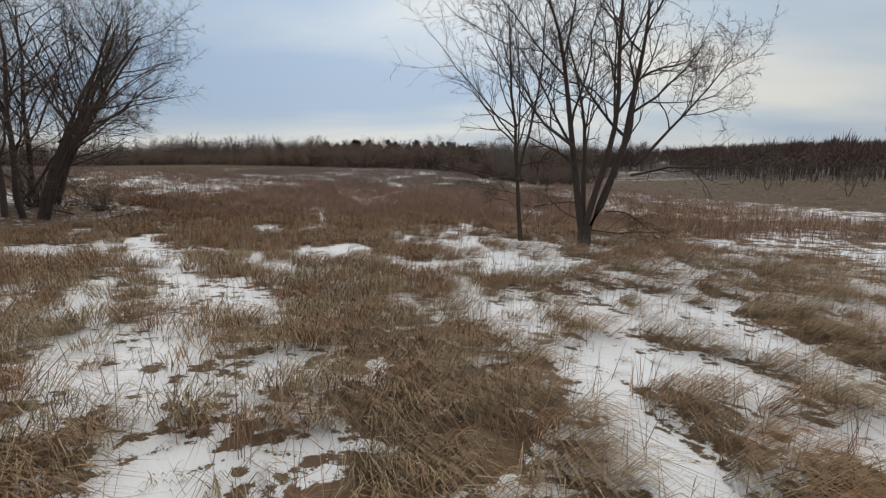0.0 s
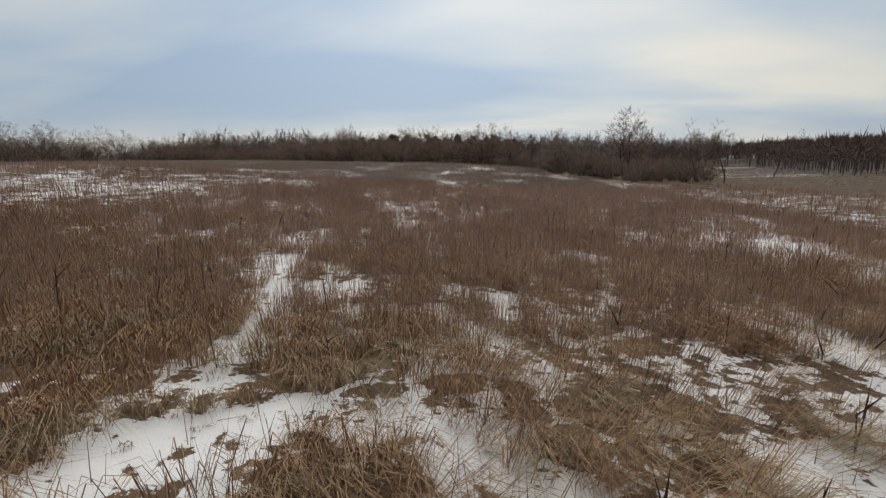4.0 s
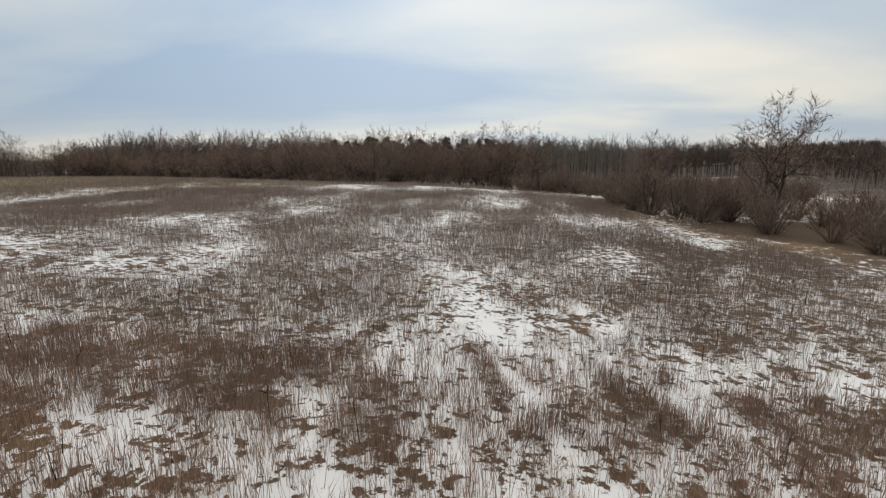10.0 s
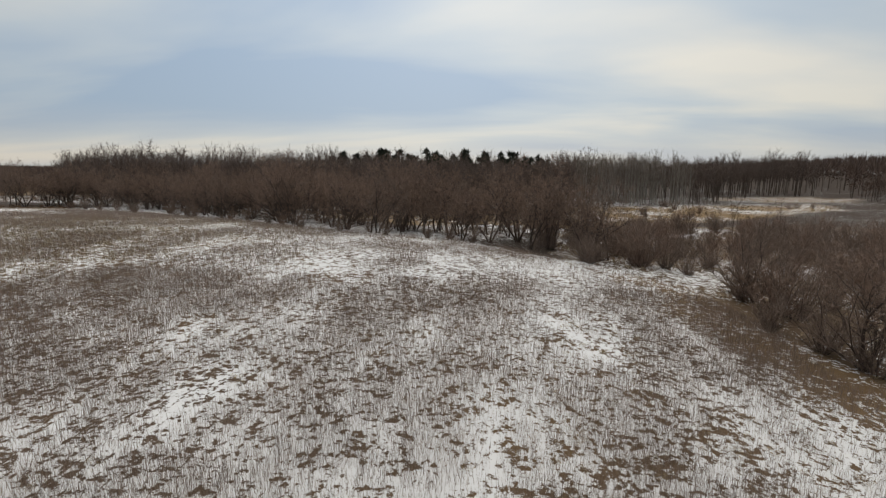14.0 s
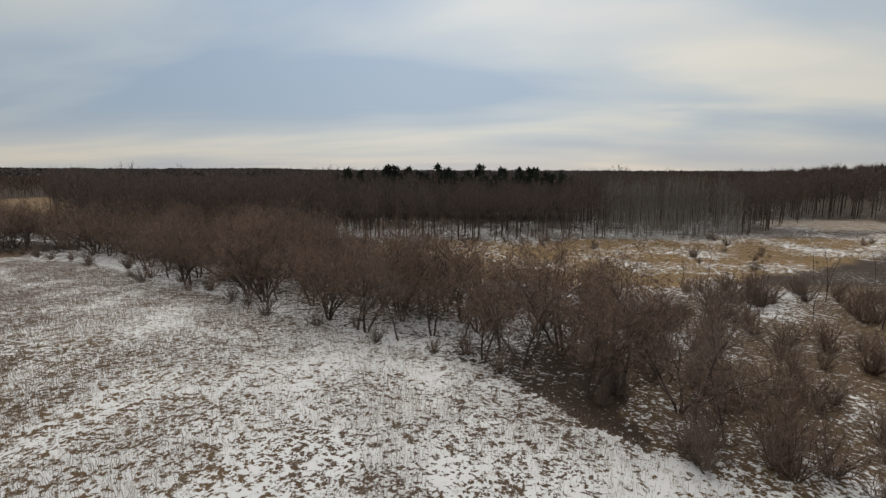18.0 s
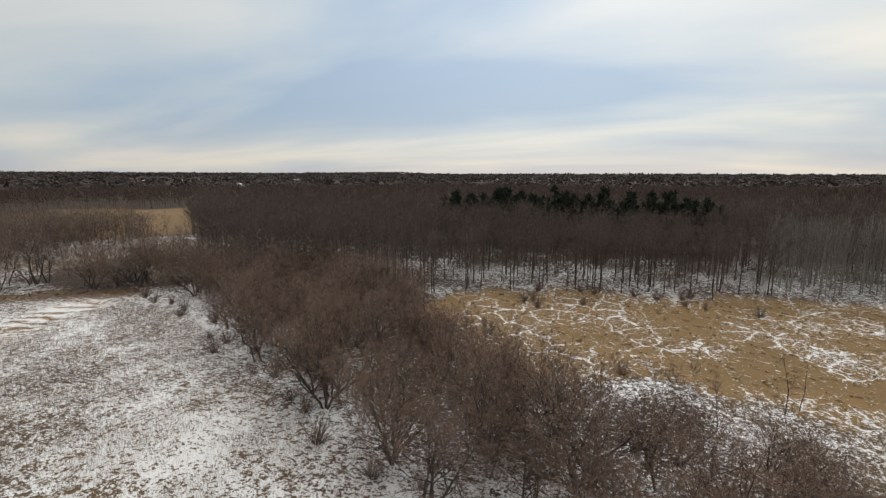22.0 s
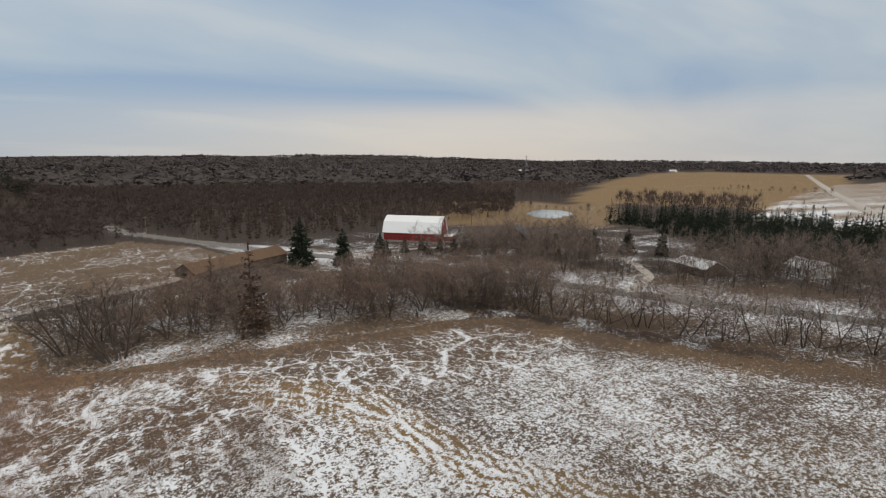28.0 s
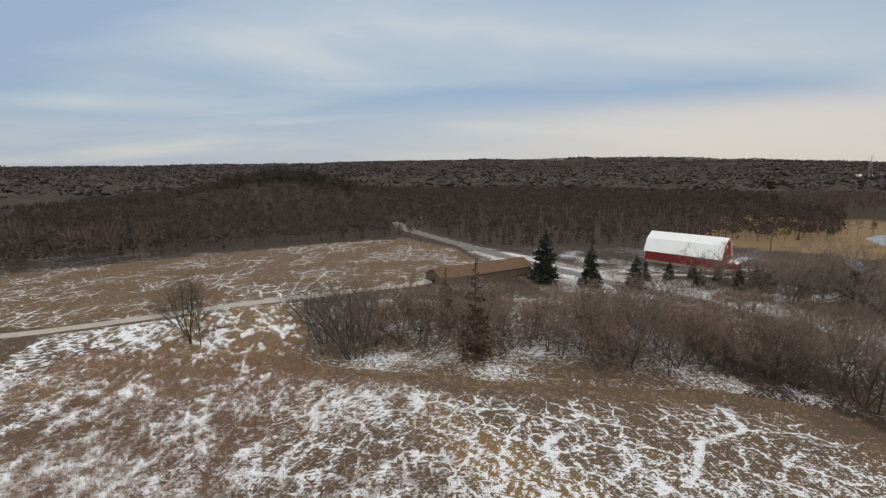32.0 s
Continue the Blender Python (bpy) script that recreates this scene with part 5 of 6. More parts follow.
PLANT = [conifer(170 + k, 12 + 1.5 * k, 3.2, 14, 8, 0.1, 0.1, 2, 0.02) for k in range(3)]
scatter_joined("pine_plantation", PLANT, spots_in(plantation, -340, -180, -60, 190, 5.6, 31, 0.7, 1.08), MAT["needles"], MAT["needles"], "dark green pine plantation beside the road", "woods")
scatter_joined("ridge_pines", PLANT, spots_in(lambda x, y: fbm(x, y, 30, 67) > 0.42, 20, 150, -370, -300, 7.0, 35, 0.75, 1.15), MAT["bark_dark"], MAT["needles"], "dark pines on the southern ridge", "woods")
scatter_joined("skyline_pines", [pine(136 + k, 14 + k, 4.0, 26, 15) for k in range(2)], spots_in(lambda x, y: (x > -75) & (x < 18) & (y > 285) & (y < 310), -75, 18, 285, 310, 4.6, 32, 1.0, 1.2), MAT["bark_dark"], MAT["needles"], "dark pines rising out of the northern woods", "woods")
scatter_joined("roadside_trees", [bare_tree(140 + k, 9.5 + k, 2, 7, 6, 5, 1.2, 0.12, 0.15, 0.3, 3, -1, 0.06, 1.0, 0.03) for k in range(2)], spots_in(lambda x, y: (seg_dist(x, y, ROAD) > 6) & (seg_dist(x, y, ROAD) < 60) & (x < np.interp(y, [-20, 20, 100, 180, 260], [-118, -136, -160, -175, -185])) & (fbm(x, y, 15, 88) > 0.36) & (seg_dist(x, y, DRIVE) > 5) & ~((x < -164) & (np.abs(y - 115 + 0.162 * (x + 30)) < 17)), -245, -108, -14, 262, 4.4, 33, 0.7, 1.2), MAT["bark_grey"], MAT["twig"], "leafless farmyard trees along the road", "trees")

scatter_joined("tall_roadside_trees", WOODS, spots_in(lambda x, y: (seg_dist(x, y, HEDGE_W) > 2) & (x < np.interp(y, [100, 140, 165, 215], [-160, -152, -150, -118])) & (seg_dist(x, y, ROAD) > 5) & (x > -200) & ~inside(x, y, FIELD), -200, -112, 112, 230, 6.5, 34, 0.38, 0.66), MAT["bark_dark"], MAT["twig"], "tall leafless trees at the field's corner", "trees")

# ---------- buildings ----------
def gable(width, eave, ridge, over=0.0):
    return [(-width / 2, 0), (width / 2, 0), (width / 2, eave), (0, ridge), (-width / 2, eave)]


def roof_sheet(outline, thick, x0, x1):
    """A roof of even thickness over an outline of (y, z) points from eave to eave."""
    up = [(y, z + thick) for y, z in outline]
    return prism_bm(outline + up[::-1], x0, x1)


def red_barn():
    root = tagged(new("barn"), "red gambrel-roofed barn with a white metal roof", "barn")
    L, W, E, K, H = 26.0, 11.5, 4.2, 8.4, 10.8
    part("foundation", box_bm(-L / 2 - 0.1, L / 2 + 0.1, -W / 2 - 0.1, W / 2 + 0.1, -1.5, 0.6, 0.05), MAT["concrete"], root, "grey stone foundation")
    out = [(-W / 2, 0.6), (W / 2, 0.6), (W / 2, E), (W / 2 - 1.9, K), (0, H), (-W / 2 + 1.9, K), (-W / 2, E)]
    part("wall", prism_bm(out, -L / 2, L / 2), MAT["red"], root, "weathered red board wall")
    top = [(W / 2 + 0.5, E - 0.35), (W / 2 - 1.75, K + 0.08), (0, H + 0.1), (-W / 2 + 1.75, K + 0.08), (-W / 2 - 0.5, E - 0.35)]
    part("roof", roof_sheet(top, 0.16, -L / 2 - 0.5, L / 2 + 0.5), MAT["roof_white"], root, "white sheet-metal gambrel roof")
    for s in (-1, 1):
        for k in range(9):
            x = -11 + k * 2.7
            w = part("window", box_bm(x - 0.45, x + 0.45, s * (W / 2 + 0.02) - 0.03, s * (W / 2 + 0.02) + 0.03, 1.5, 2.4), MAT["glass"], root, "small dark barn window")
            part("frame", box_bm(x - 0.55, x + 0.55, s * (W / 2 + 0.01) - 0.02, s * (W / 2 + 0.01) + 0.02, 1.4, 2.5), MAT["red"], w)
        for k in range(4):
            part("trim", box_bm(s * (L / 2 + 0.03) - 0.03, s * (L / 2 + 0.03) + 0.03, -W / 2 + 0.2 + k * 0.01, -W / 2 + 0.35, 0.7, E) if k == 0 else box_bm(s * (L / 2 + 0.03) - 0.03, s * (L / 2 + 0.03) + 0.03, W / 2 - 0.35, W / 2 - 0.2 - k * 0.01, 0.7, E), MAT["red"], root) if k < 2 else None
        door = part("door", box_bm(s * (L / 2 + 0.05) - 0.05, s * (L / 2 + 0.05) + 0.05, -1.8, 1.8, 0.6, 4.2, 0.02), MAT["red"], root, "wide red sliding door")
        part("rail", box_bm(s * (L / 2 + 0.14) - 0.04, s * (L / 2 + 0.14) + 0.04, -3.6, 3.6, 4.2, 4.35), MAT["steel"], door)
        part("loft_window", box_bm(s * (L / 2 + 0.04) - 0.03, s * (L / 2 + 0.04) + 0.03, -0.6, 0.6, 7.2, 8.4), MAT["white"], root, "white loft window")
    part("lean_to_wall", box_bm(L / 2, L / 2 + 3.4, W / 2 - 4.6, W / 2 - 0.4, -0.6, 2.1), MAT["red"], root, "low red lean-to")
    part("lean_to_roof", roof_sheet([(W / 2, 1.95), (W / 2 - 2.5, 2.75), (W / 2 - 5, 1.95)], 0.12, L / 2 - 0.1, L / 2 + 3.8), MAT["roof_white"], root, "white lean-to roof")
    ax = math.atan2(-34 + 53.0, -146 + 130.5)
    z = float(height(-142, -46)) + 0.2
    root.matrix_world = Matrix.Translation((-142.6, -46.6, z)) @ Matrix.Rotation(ax, 4, "Z")
    return root


red_barn()


def second_barn():
    root = tagged(new("barn"), "smaller red barn with a pale green metal roof", "barn")
    L, W, E, H = 17.0, 12.0, 4.6, 8.4
    part("foundation", box_bm(-L / 2 - 0.1, L / 2 + 0.1, -W / 2 - 0.1, W / 2 + 0.1, -1.5, 0.4), MAT["concrete"], root)
    part("wall", prism_bm([(-W / 2, 0.4), (W / 2, 0.4), (W / 2, E), (0, H), (-W / 2, E)], -L / 2, L / 2), MAT["red"], root, "weathered red board wall")
    part("roof", roof_sheet([(W / 2 + 0.6, E - 0.3), (0, H + 0.08), (-W / 2 - 0.6, E - 0.3)], 0.16, -L / 2 - 0.5, L / 2 + 0.5), MAT["roof_pale"], root, "pale green metal roof")
    # no hole is cut: a near-black panel paints the shade within
    part("door", box_bm(L / 2, L / 2 + 0.1, -1.7, 1.7, 0.4, 3.6), MAT["dark"], root, "dark panel for the shade in an open doorway")
    part("window", box_bm(L / 2, L / 2 + 0.08, -0.5, 0.5, 5.2, 6.2), MAT["glass"], root)
    root.matrix_world = Matrix.Translation((-283, 161, float(height(-283, 161)))) @ Matrix.Rotation(radians(38), 4, "Z")


second_barn()


def long_shed():
    root = tagged(new("shed"), "long low weathered shed with a rusty brown roof", "shed")
    L, W, E, H = 34.0, 8.5, 2.5, 4.6
    part("wall", prism_bm(gable(W, E, H), -L / 2, L / 2), MAT["wood_grey"], root, "weathered grey-brown boards")
    part("roof", roof_sheet([(W / 2 + 0.45, E - 0.2), (0, H + 0.06), (-W / 2 - 0.45, E - 0.2)], 0.12, -L / 2 - 0.35, L / 2 + 0.35), MAT["roof_brown"], root, "rusty brown roof")
    for k in range(7):
        x = -13.5 + 4.5 * k
        # the boards run on behind; the bay's inner shade is a near-black slab
        part("opening", box_bm(x - 1.4, x + 1.4, W / 2 - 0.05, W / 2 + 0.03, 0.1, 2.1), MAT["dark"], root, "dark panel for the shade in an open bay")
        part("post", box_bm(x + 1.9, x + 2.1, W / 2, W / 2 + 0.12, 0, 2.4), MAT["wood_grey"], root)
    # same near-black panel, painting the shade of the gable doorway
    part("door", box_bm(-L / 2 - 0.04, -L / 2 + 0.02, -1.0, 1.2, 0, 2.2), MAT["dark"], root, "dark panel for the shade in a doorway")
    part("gable_board", box_bm(-L / 2 - 0.06, -L / 2, -W / 2 + 0.3, W / 2 - 0.3, 2.4, 2.55), MAT["wood_grey"], root)
    cx, cy = -61.5, -21.5
    root.matrix_world = Matrix.Translation((cx, cy, float(height(cx, cy)) - 0.3)) @ Matrix.Rotation(math.atan2(-17.5, -32.0), 4, "Z")


long_shed()


def cabin():
    root = tagged(new("cabin"), "small white cabin with a dark green roof", "cabin")
    part("wall", prism_bm(gable(4.2, 2.4, 3.4), -3, 3), MAT["white"], root, "white boards")
    part("roof", roof_sheet([(2.5, 2.25), (0, 3.5), (-2.5, 2.25)], 0.12, -3.3, 3.3), MAT["roof_green"], root, "dark green roof")
    for k in range(4):
        x = -2.1 + 1.4 * k
        for s in (-1, 1):
            w = part("window", box_bm(x - 0.5, x + 0.5, s * 2.12 - 0.03, s * 2.12 + 0.03, 0.9, 2.0), MAT["glass"], root)
            part("sill", box_bm(x - 0.6, x + 0.6, s * 2.16 - 0.05, s * 2.16 + 0.05, 0.82, 0.9), MAT["white"], w)
    root.matrix_world = Matrix.Translation((-170, 12, float(height(-170, 12)))) @ Matrix.Rotation(radians(50), 4, "Z")


cabin()


def house(x, y, turn, L, W, E, H, wall, roof, label):
    root = tagged(new("house"), label, "house")
    part("wall", prism_bm(gable(W, E, H), -L / 2, L / 2), MAT[wall], root)
    part("roof", roof_sheet([(W / 2 + 0.4, E - 0.2), (0, H + 0.06), (-W / 2 - 0.4, E - 0.2)], 0.15, -L / 2 - 0.4, L / 2 + 0.4), MAT[roof], root)
    for k in range(max(2, int(L / 3.2))):
        xx = -L / 2 + 1.6 + k * 3.0
        if xx < L / 2 - 0.8:
            for s in (-1, 1):
                part("window", box_bm(xx - 0.45, xx + 0.45, s * (W / 2 + 0.01) - 0.03, s * (W / 2 + 0.01) + 0.03, 1.0, 2.2), MAT["glass"], root)
    part("chimney", box_bm(-0.4, 0.4, -0.4, 0.4, H - 0.6, H + 0.9), MAT["concrete"], root)
    root.matrix_world = Matrix.Translation((x, y, float(height(x, y)) - 0.2)) @ Matrix.Rotation(radians(turn), 4, "Z")


house(-182, -22, 30, 11, 8, 3.2, 6.2, "wood_grey", "roof_slate", "farmhouse with a blue-grey shingle roof")
house(-176, 62, 70, 12, 8, 2.8, 4.6, "wood_grey", "roof_white", "low house with a snow-covered roof among trees")
house(-196, 84, 60, 10, 7, 2.8, 4.8, "white", "roof_white", "low house with a snow-covered roof among trees")
for x_, y_ in ((-356, 14), (-362, 27), (-368, 40)):
    house(x_, y_, 14, 16, 8, 3.0, 4.6, "white", "roof_white", "long low shed with a snow-white roof behind the pines")
for a_, r_, l_ in ((88.5, 330, 14), (96, 980, 20), (99, 1000, 14), (158, 1500, 60), (152, 1520, 40), (134, 1350, 40), (43, 900, 16), (30, 1150, 18), (118, 1450, 20)):
    house(-30 - r_ * math.sin(radians(a_)), 125 + r_ * math.cos(radians(a_)), a_ * 3.7, l_, 9, 3.5, 6.5, "white", "roof_white", "distant white farm building with a snowy roof")

# ---------- poles ----------
def utility_pole(spots):
    root = tagged(new("utility_pole"), "weathered wooden utility pole by the road", "utility pole", "utility poles along the road")
    t = Wood(1)
    t.tube([(0, 0, -0.5), (0, 0, 9)], 0.16, 0.11, 8)
    part("post", mesh_np("post", *t.wood(), MAT["pole"], True), MAT["pole"], root)
    part("crossarm", box_bm(-1.1, 1.1, -0.06, 0.06, 8.2, 8.34), MAT["pole"], root)
    for x in (-0.9, -0.4, 0.4, 0.9):
        t = Wood(2)
        t.tube([(x, 0, 8.34), (x, 0, 8.5)], 0.05, 0.03, 6)
        part("insulator", mesh_np("insulator", *t.wood(), MAT["steel"]), MAT["steel"], root)
    put(root, spots)


utility_pole([(-88, -38, 1.0), (-46, -140, 1.0), (-62, -96, 1.0), (-105, -6, 0.9), (-128, 38, 0.9), (-142, 92, 0.9), (-154, 128, 0.9)])


def pylon(x, y):
    root = tagged(new("pylon"), "grey steel lattice pylon far off over the woods", "pylon")
    t = Wood(3)
    for s in ((1, 1), (1, -1), (-1, 1), (-1, -1)):
        t.tube([(s[0] * 4, s[1] * 4, 0), (s[0] * 1, s[1] * 1, 28), (0, 0, 44)], 0.35, 0.2, 4)
    part("leg", mesh_np("leg", *t.wood(), MAT["steel"]), MAT["steel"], root)
    for z in (26, 32, 38):
        part("crossarm", box_bm(-8, 8, -0.3, 0.3, z, z + 0.6), MAT["steel"], root)
    t = Wood(4)
    for k in range(6):
        w0, w1 = 4 - k * 0.55, 4 - (k + 1) * 0.55
        for s in (-1, 1):
            t.tube([(-w0, s * w0, k * 5), (w1, s * w1, k * 5 + 5)], 0.2, 0.2, 3)
            t.tube([(s * w0, -w0, k * 5), (s * w1, w1, k * 5 + 5)], 0.2, 0.2, 3)
    part("brace", mesh_np("brace", *t.wood(), MAT["steel"]), MAT["steel"], root)
    root.location = (x, y, float(height(x, y)))


pylon(-30 - 1500 * math.sin(radians(134)), 125 + 1500 * math.cos(radians(134)))

# ---------- grass and weeds ----------
def lay_blades(base, d, ln, w, bow, rise=0.72):
    """Grass blades of two bent segments: three triangles each."""
    m = len(base)
    g = RNG
    side = np.stack([-d[:, 1], d[:, 0], np.zeros(m)], -1) + g.normal(size=(m, 3)) * 0.25
    side = unit(side) * w[:, None] / 2
    up = np.array([0, 0, 1.0])
    mid = base + (d * (0.75 - 0.4 * bow)[:, None] + up * (rise - 0.1 * bow)[:, None]) * ln[:, None] * 0.5
    tip = mid + (d * (0.5 + 0.7 * bow)[:, None] + up * (0.35 - 0.95 * bow)[:, None]) * ln[:, None] * 0.55
    v = np.stack([base - side, base + side, mid - side * 0.7, mid + side * 0.7, tip], 1).reshape(-1, 3)
    i = np.arange(m)[:, None] * 5
    f = np.stack([i + np.array([0, 1, 3]), i + np.array([0, 3, 2]), i + np.array([2, 3, 4])], 1).reshape(-1, 3)
    return v, f


def tussocks(name, spots, per, tall, w, label, mat="grass", rise=0.72, thatch=0.0):
    """Clumps of long dry grass, combed over by wind and snow; thatch is how high the old grass at their hearts lifts them."""
    g = RNG
    sp = np.array(spots)
    m = len(sp) * per
    c = np.repeat(sp, per, axis=0)
    a = g.random(m) * 2 * np.pi
    rad = np.sqrt(g.random(m)) * 0.33 * c[:, 2]
    x, y = c[:, 0] + np.cos(a) * rad, c[:, 1] + np.sin(a) * rad
    lean = np.stack([0.35 + 0.6 * vnoise(sp[:, 0], sp[:, 1], 5, 3), -0.85 + 0.5 * vnoise(sp[:, 0], sp[:, 1], 4, 5)], -1)
    d = np.column_stack([np.cos(a), np.sin(a)]) * 0.42 + np.repeat(lean, per, axis=0) + g.normal(size=(m, 2)) * 0.2
    d = np.column_stack([d, np.zeros(m)])
    d = unit(d)
    ln = tall * c[:, 2] * (0.55 + 0.6 * g.random(m))
    lift = thatch * 0.55 * c[:, 2] * (1 - rad / (0.34 * c[:, 2]))
    v, f = lay_blades(np.column_stack([x, y, height(x, y) - 0.02 + lift]), d, ln, np.full(m, w) * (0.6 + 0.8 * g.random(m)), 0.15 + 0.65 * g.random(m), rise)
    tagged(new(name, mesh_np(name, v, f, MAT[mat])), label, "grass", kind="stuff")


def grassy(lo, hi, seed_n=61):
    def test(x, y):
        s = cover(x, y)[0]
        return (s < lo) & (RNG.random(np.shape(x)) < hi)
    return test


def thick(x, y):
    return inside(x, y, FIELD) & (clumps(x, y) > np.where(y < 13, 0.425, 0.455) + 0.06 * RNG.random(np.shape(x))) & (cover(x, y)[0] < 0.70)


near_spots = spots_in(lambda x, y: thick(x, y) & (y > -1), -18, 14, -1, 38, 0.39, 41, 0.4, 1.2)
# lone tussocks in the open snow
for x_, y_, s_ in ((-7.9, 14.7, 0.8), (-7.4, 14.9, 0.6), (-6.6, 14.9, 0.9), (-5.4, 14.5, 0.9), (-6.6, 13.2, 1.4), (-6.1, 13.0, 1.3), (-7.2, 13.3, 1.2), (-4.3, 13.8, 1.2), (-4.0, 13.5, 1.2), (-3.6, 13.3, 1.0), (-3.4, 14.2, 0.7), (-2.7, 14.0, 0.9), (-2.4, 13.7, 0.8), (-3.0, 16.0, 0.7), (-9.5, 16.5, 0.8), (-10.8, 15.2, 0.7), (-12.5, 17.4, 0.9), (-11.4, 18.4, 0.8), (-1.2, 21.4, 0.9), (0.4, 22.6, 0.8), (-0.6, 23.6, 0.7), (0.8, 14.2, 0.7)):
    near_spots += [(x_ + 0.12 * k, y_ - 0.1 * k, s_) for k in (-1, 0, 1)]
tan_spots = [q for k, q in enumerate(near_spots) if (k % 5 < 3) == (q[1] < 15.5)]
red_spots = [q for k, q in enumerate(near_spots) if (k % 5 < 3) != (q[1] < 15.5)]
tussocks("near_tussocks", tan_spots, 74, 1.0, 0.0085, "dry tan grass tussocks bent over patchy snow", "grass", 0.66, 0.24)
tussocks("reddish_tussocks", red_spots, 74, 1.0, 0.0085, "reddish dead grass tussocks bent over patchy snow", "grass_red", 0.66, 0.24)
tussocks("standing_grass", spots_in(lambda x, y: inside(x, y, FIELD) & (cover(x, y)[0] < 0.60) & (RNG.random(np.shape(x)) < 0.8), -26, 26, 26, 46, 0.60, 49, 0.6, 1.3), 34, 0.75, 0.010, "dense reddish grass standing behind the tussocks", "grass_red", 1.25)
tussocks("sparse_tufts", spots_in(lambda x, y: inside(x, y, FIELD) & (RNG.random(np.shape(x)) < 0.45), -16, 14, -1, 60, 0.55, 48, 0.2, 0.6), 26, 0.55, 0.008, "small grass tufts poking through snow")
mid_spots = spots_in(lambda x, y: thick(x, y) & (RNG.random(np.shape(x)) < 0.7) & (((x > -18) & (x < 12)) | (RNG.random(np.shape(x)) < 0.4)), -40, 28, 36, 84, 0.62, 42, 0.5, 1.3)
tussocks("mid_tussocks", mid_spots[::4], 40, 0.5, 0.010, "tan grass tussocks among brown weeds", "grass", 0.9, 0.16)
tussocks("mid_reddish_tussocks", mid_spots[1::4] + mid_spots[2::4] + mid_spots[3::4], 40, 0.46, 0.010, "reddish dead grass among brown weeds", "grass_red", 0.9, 0.14)
tussocks("side_tussocks", spots_in(lambda x, y: grassy(0.38, 0.4)(x, y) & (cover(x, y)[2] < 0.5) & ((x < -22) & (y < 60) | (x > 20) | (y < -1)), -60, 85, -8, 112, 1.6, 43, 0.7, 1.5), 22, 0.6, 0.03, "dry grass tussocks on the pasture")
tussocks("hill_tussocks", spots_in(lambda x, y: inside(x, y, FIELD) & (fbm(x, y, 4, 91) > 0.52) & (RNG.random(np.shape(x)) < 0.6), -80, 16, 70, 160, 1.0, 44, 0.35, 1.0), 18, 0.34, 0.03, "scattered grass tufts on the snowy hill")
tussocks("crest_grass", spots_in(lambda x, y: inside(x, y, FIELD) & (bump2(x, y, 1.0, -62, 124, 22, 15) > 0.35 + 0.5 * RNG.random(np.shape(x))), -98, -26, 98, 152, 0.9, 50, 0.5, 1.1), 16, 0.55, 0.02, "short tan grass on the crest of the hill", "grass", 1.1)
tussocks("marsh_tussocks", spots_in(lambda x, y: (x > 0) & (y > 98 + 0.3 * x) & ~inside(x, y, FIELD) & ~inside(x, y, MEADOW) & (cover(x, y)[0] < 0.5) & (RNG.random(np.shape(x)) < 0.7), 0, 56, 98, 186, 1.3, 51, 0.6, 1.3), 14, 0.55, 0.05, "tan grass clumps on the damp slope", "grass", 0.9)
tussocks("meadow_grass", spots_in(lambda x, y: inside(x, y, MEADOW) & (cover(x, y)[0] < 0.5), -60, 100, 170, 250, 1.9, 45, 0.8, 1.5), 12, 0.75, 0.07, "tan marsh grass")
tussocks("strip_grass", spots_in(lambda x, y: (seg_dist(x, y, FIELD_EDGE_W) < 6) & (RNG.random(np.shape(x)) < 0.7), -150, -18, 28, 192, 1.7, 46, 0.8, 1.5), 12, 0.7, 0.07, "brown grass strip along the hedgerow", "grass_red")


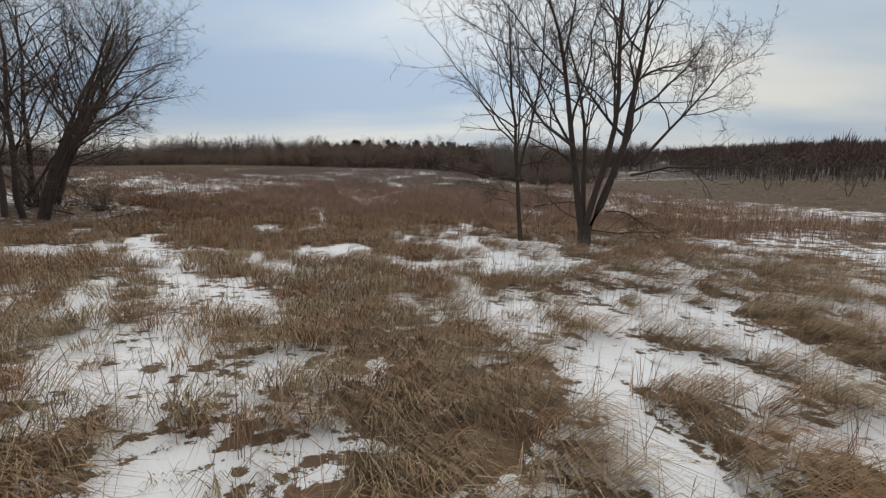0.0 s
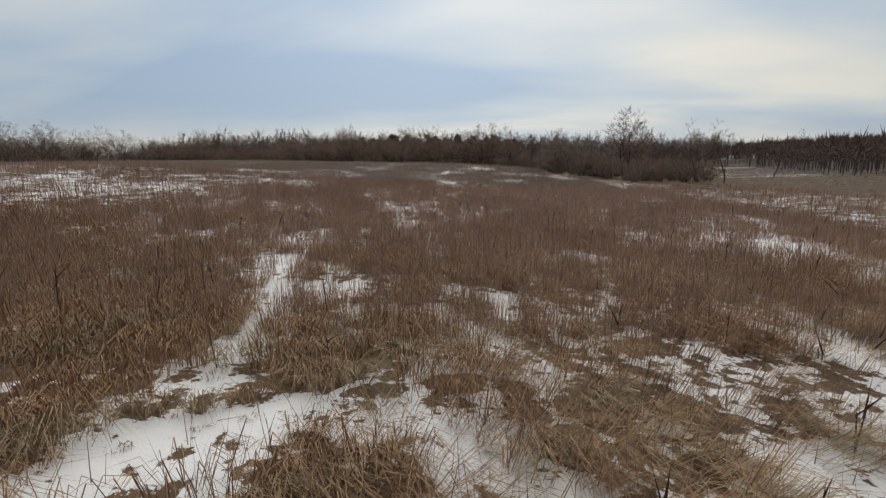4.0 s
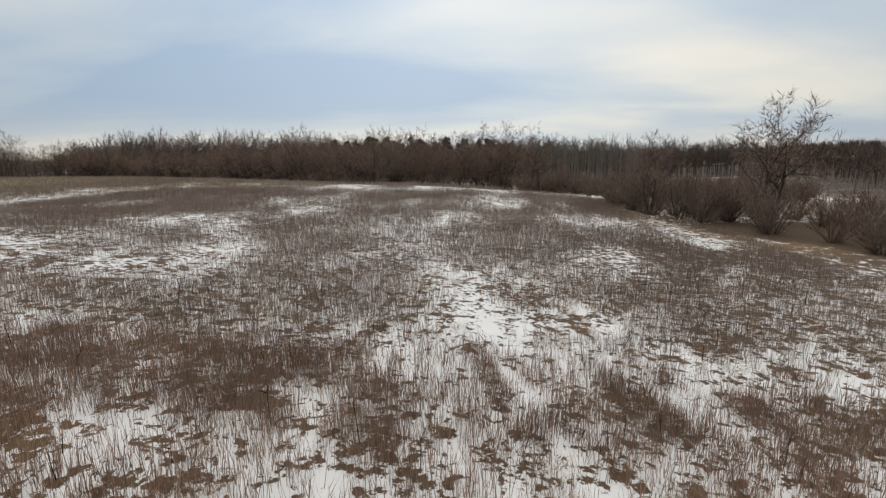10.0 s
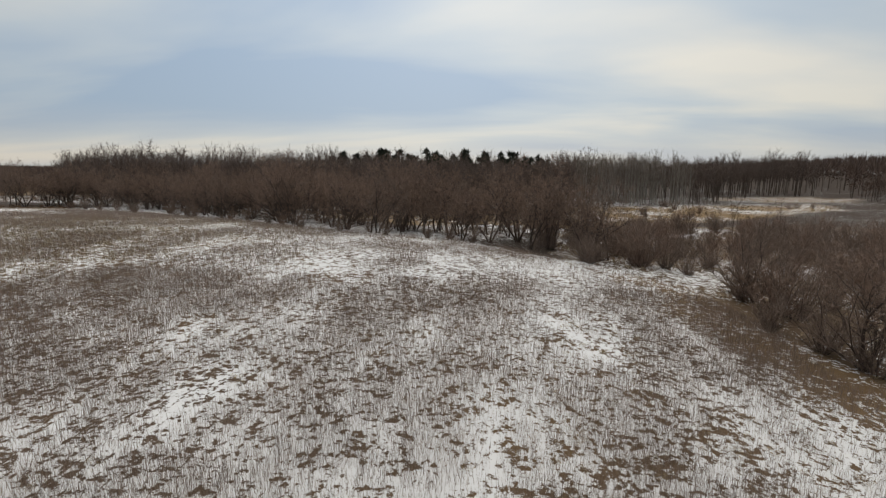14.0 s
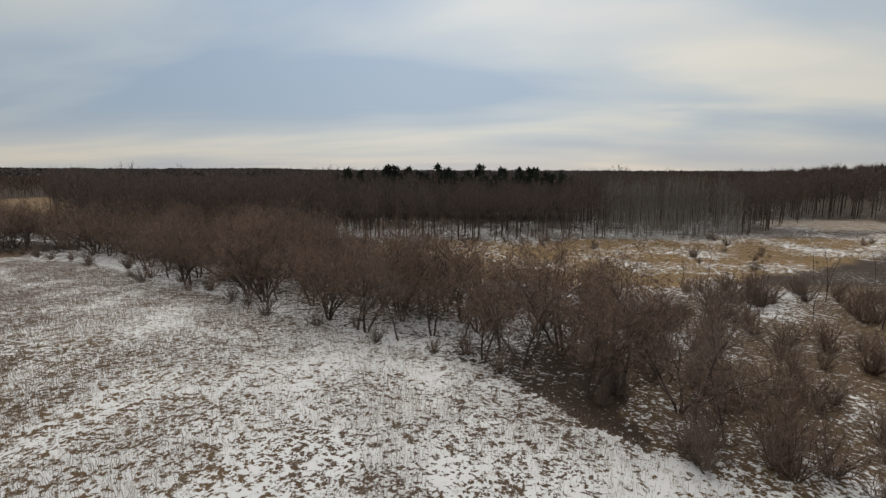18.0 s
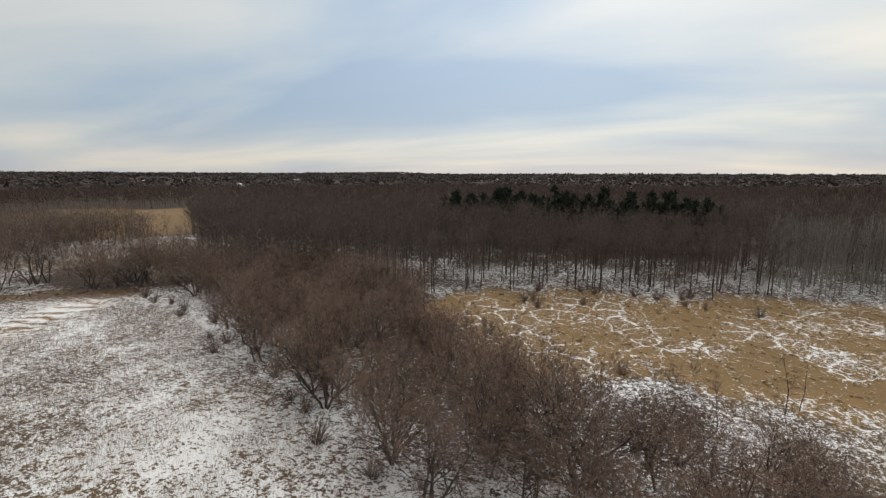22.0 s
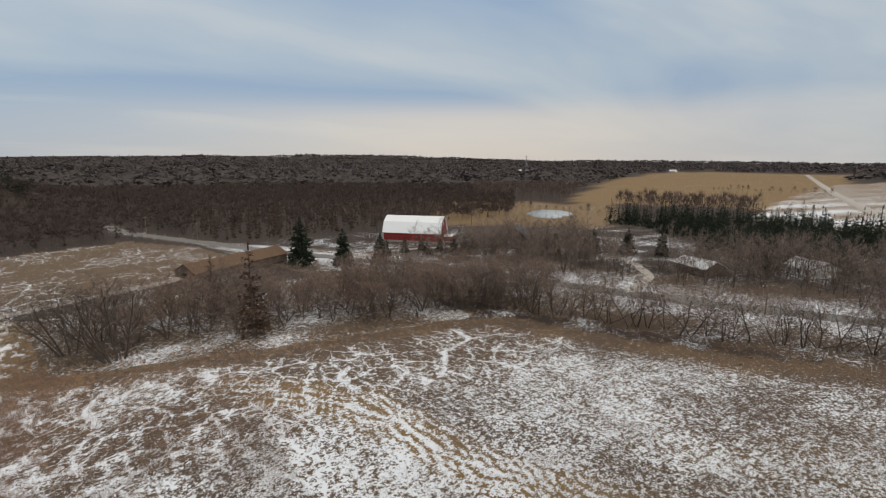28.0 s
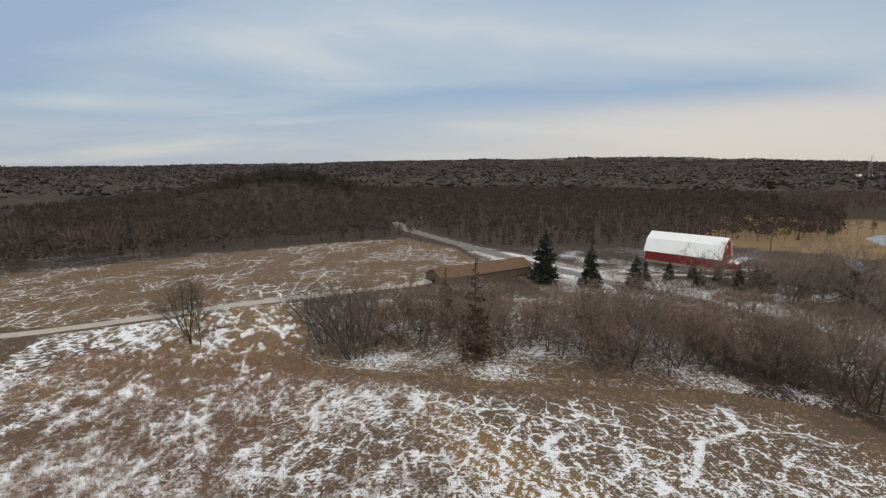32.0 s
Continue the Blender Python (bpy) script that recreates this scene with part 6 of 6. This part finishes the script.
def stalks(name, n_, x0, x1, y0, y1, test, tall, w, mat, label, fork=0.5):
    """Thin upright dead weed stalks, some forked."""
    g = RNG
    x, y = x0 + (x1 - x0) * g.random(n_), y0 + (y1 - y0) * g.random(n_)
    ok = test(x, y)
    x, y = x[ok], y[ok]
    m = len(x)
    base = np.column_stack([x, y, height(x, y) - 0.02])
    d = unit(np.column_stack([g.normal(size=m) * 0.13, g.normal(size=m) * 0.13, np.ones(m)]))
    ln = tall * (0.5 + 0.7 * g.random(m))
    t = Wood(5)
    t.blades(base, d, ln, w)
    k = g.random(m) < fork
    t.blades(base[k] + d[k] * ln[k][:, None] * 0.55, unit(d[k] + g.normal(size=(k.sum(), 3)) * 0.45 + [0, 0, 0.2]), ln[k] * 0.45, w * 0.8)
    t.blades(base[k] + d[k] * ln[k][:, None] * 0.7, unit(d[k] + g.normal(size=(k.sum(), 3)) * 0.5 + [0, 0, 0.2]), ln[k] * 0.35, w * 0.8)
    tagged(new(name, mesh_np(name, *t.twigs(), MAT[mat])), label, "weeds", kind="stuff")


def weedy(x, y):
    return inside(x, y, FIELD) & (RNG.random(np.shape(x)) < np.where(y < 76, 0.5 + 2.6 * (clumps(x, y) - 0.48), 0.05 + 2.6 * (fbm(x * 1.2, y * 0.8, 5, 95) - 0.3))) & (cover(x, y)[0] < 0.80)


stalks("near_weeds", 60000, -24, 20, -1, 34, lambda x, y: weedy(x, y) & (cover(x, y)[0] < 0.75), 0.7, 0.010, "stalk", "thin brown weed stalks in the grass", 0.2)
stalks("mid_weeds", 330000, -22, 14, 30, 74, weedy, 0.72, 0.014, "stalk", "dense brown weed stalks standing in snow", 0.15)
stalks("outer_weeds", 150000, -48, 30, 24, 78, lambda x, y: weedy(x, y) & ((x < -22) | (x > 12)), 0.75, 0.024, "stalk", "dense brown weeds beside the hill", 0.0)
stalks("hill_weeds", 560000, -44, 12, 70, 118, weedy, 0.58, 0.012, "stalk_grey", "brown weed stalks standing in snow on the hill", 0.03)
stalks("far_hill_weeds", 460000, -100, 8, 96, 180, lambda x, y: weedy(x, y) & ((x < -48) | (y > 118)), 0.6, 0.020, "stalk_grey", "grey-brown weeds on the far side of the hill", 0.0)
stalks("west_weeds", 280000, -142, -30, 30, 150, lambda x, y: weedy(x, y) & ((x < -48) | (y < 70)) & ~((x > -100) & (y > 96)), 0.5, 0.028, "stalk_grey", "grey-brown weeds across the snowy field", 0.0)
stalks("dark_stalks", 2600, -34, 24, 22, 84, weedy, 0.95, 0.028, "stalk_dark", "tall dark seed stalks", 0.7)
stalks("crest_weeds", 90000, -100, -24, 96, 178, lambda x, y: inside(x, y, FIELD) & (bump2(x, y, 1.0, -64, 132, 26, 22) > 0.3 + 0.5 * RNG.random(np.shape(x))), 0.62, 0.018, "grass", "tan grass stems on the crest of the hill", 0.0)
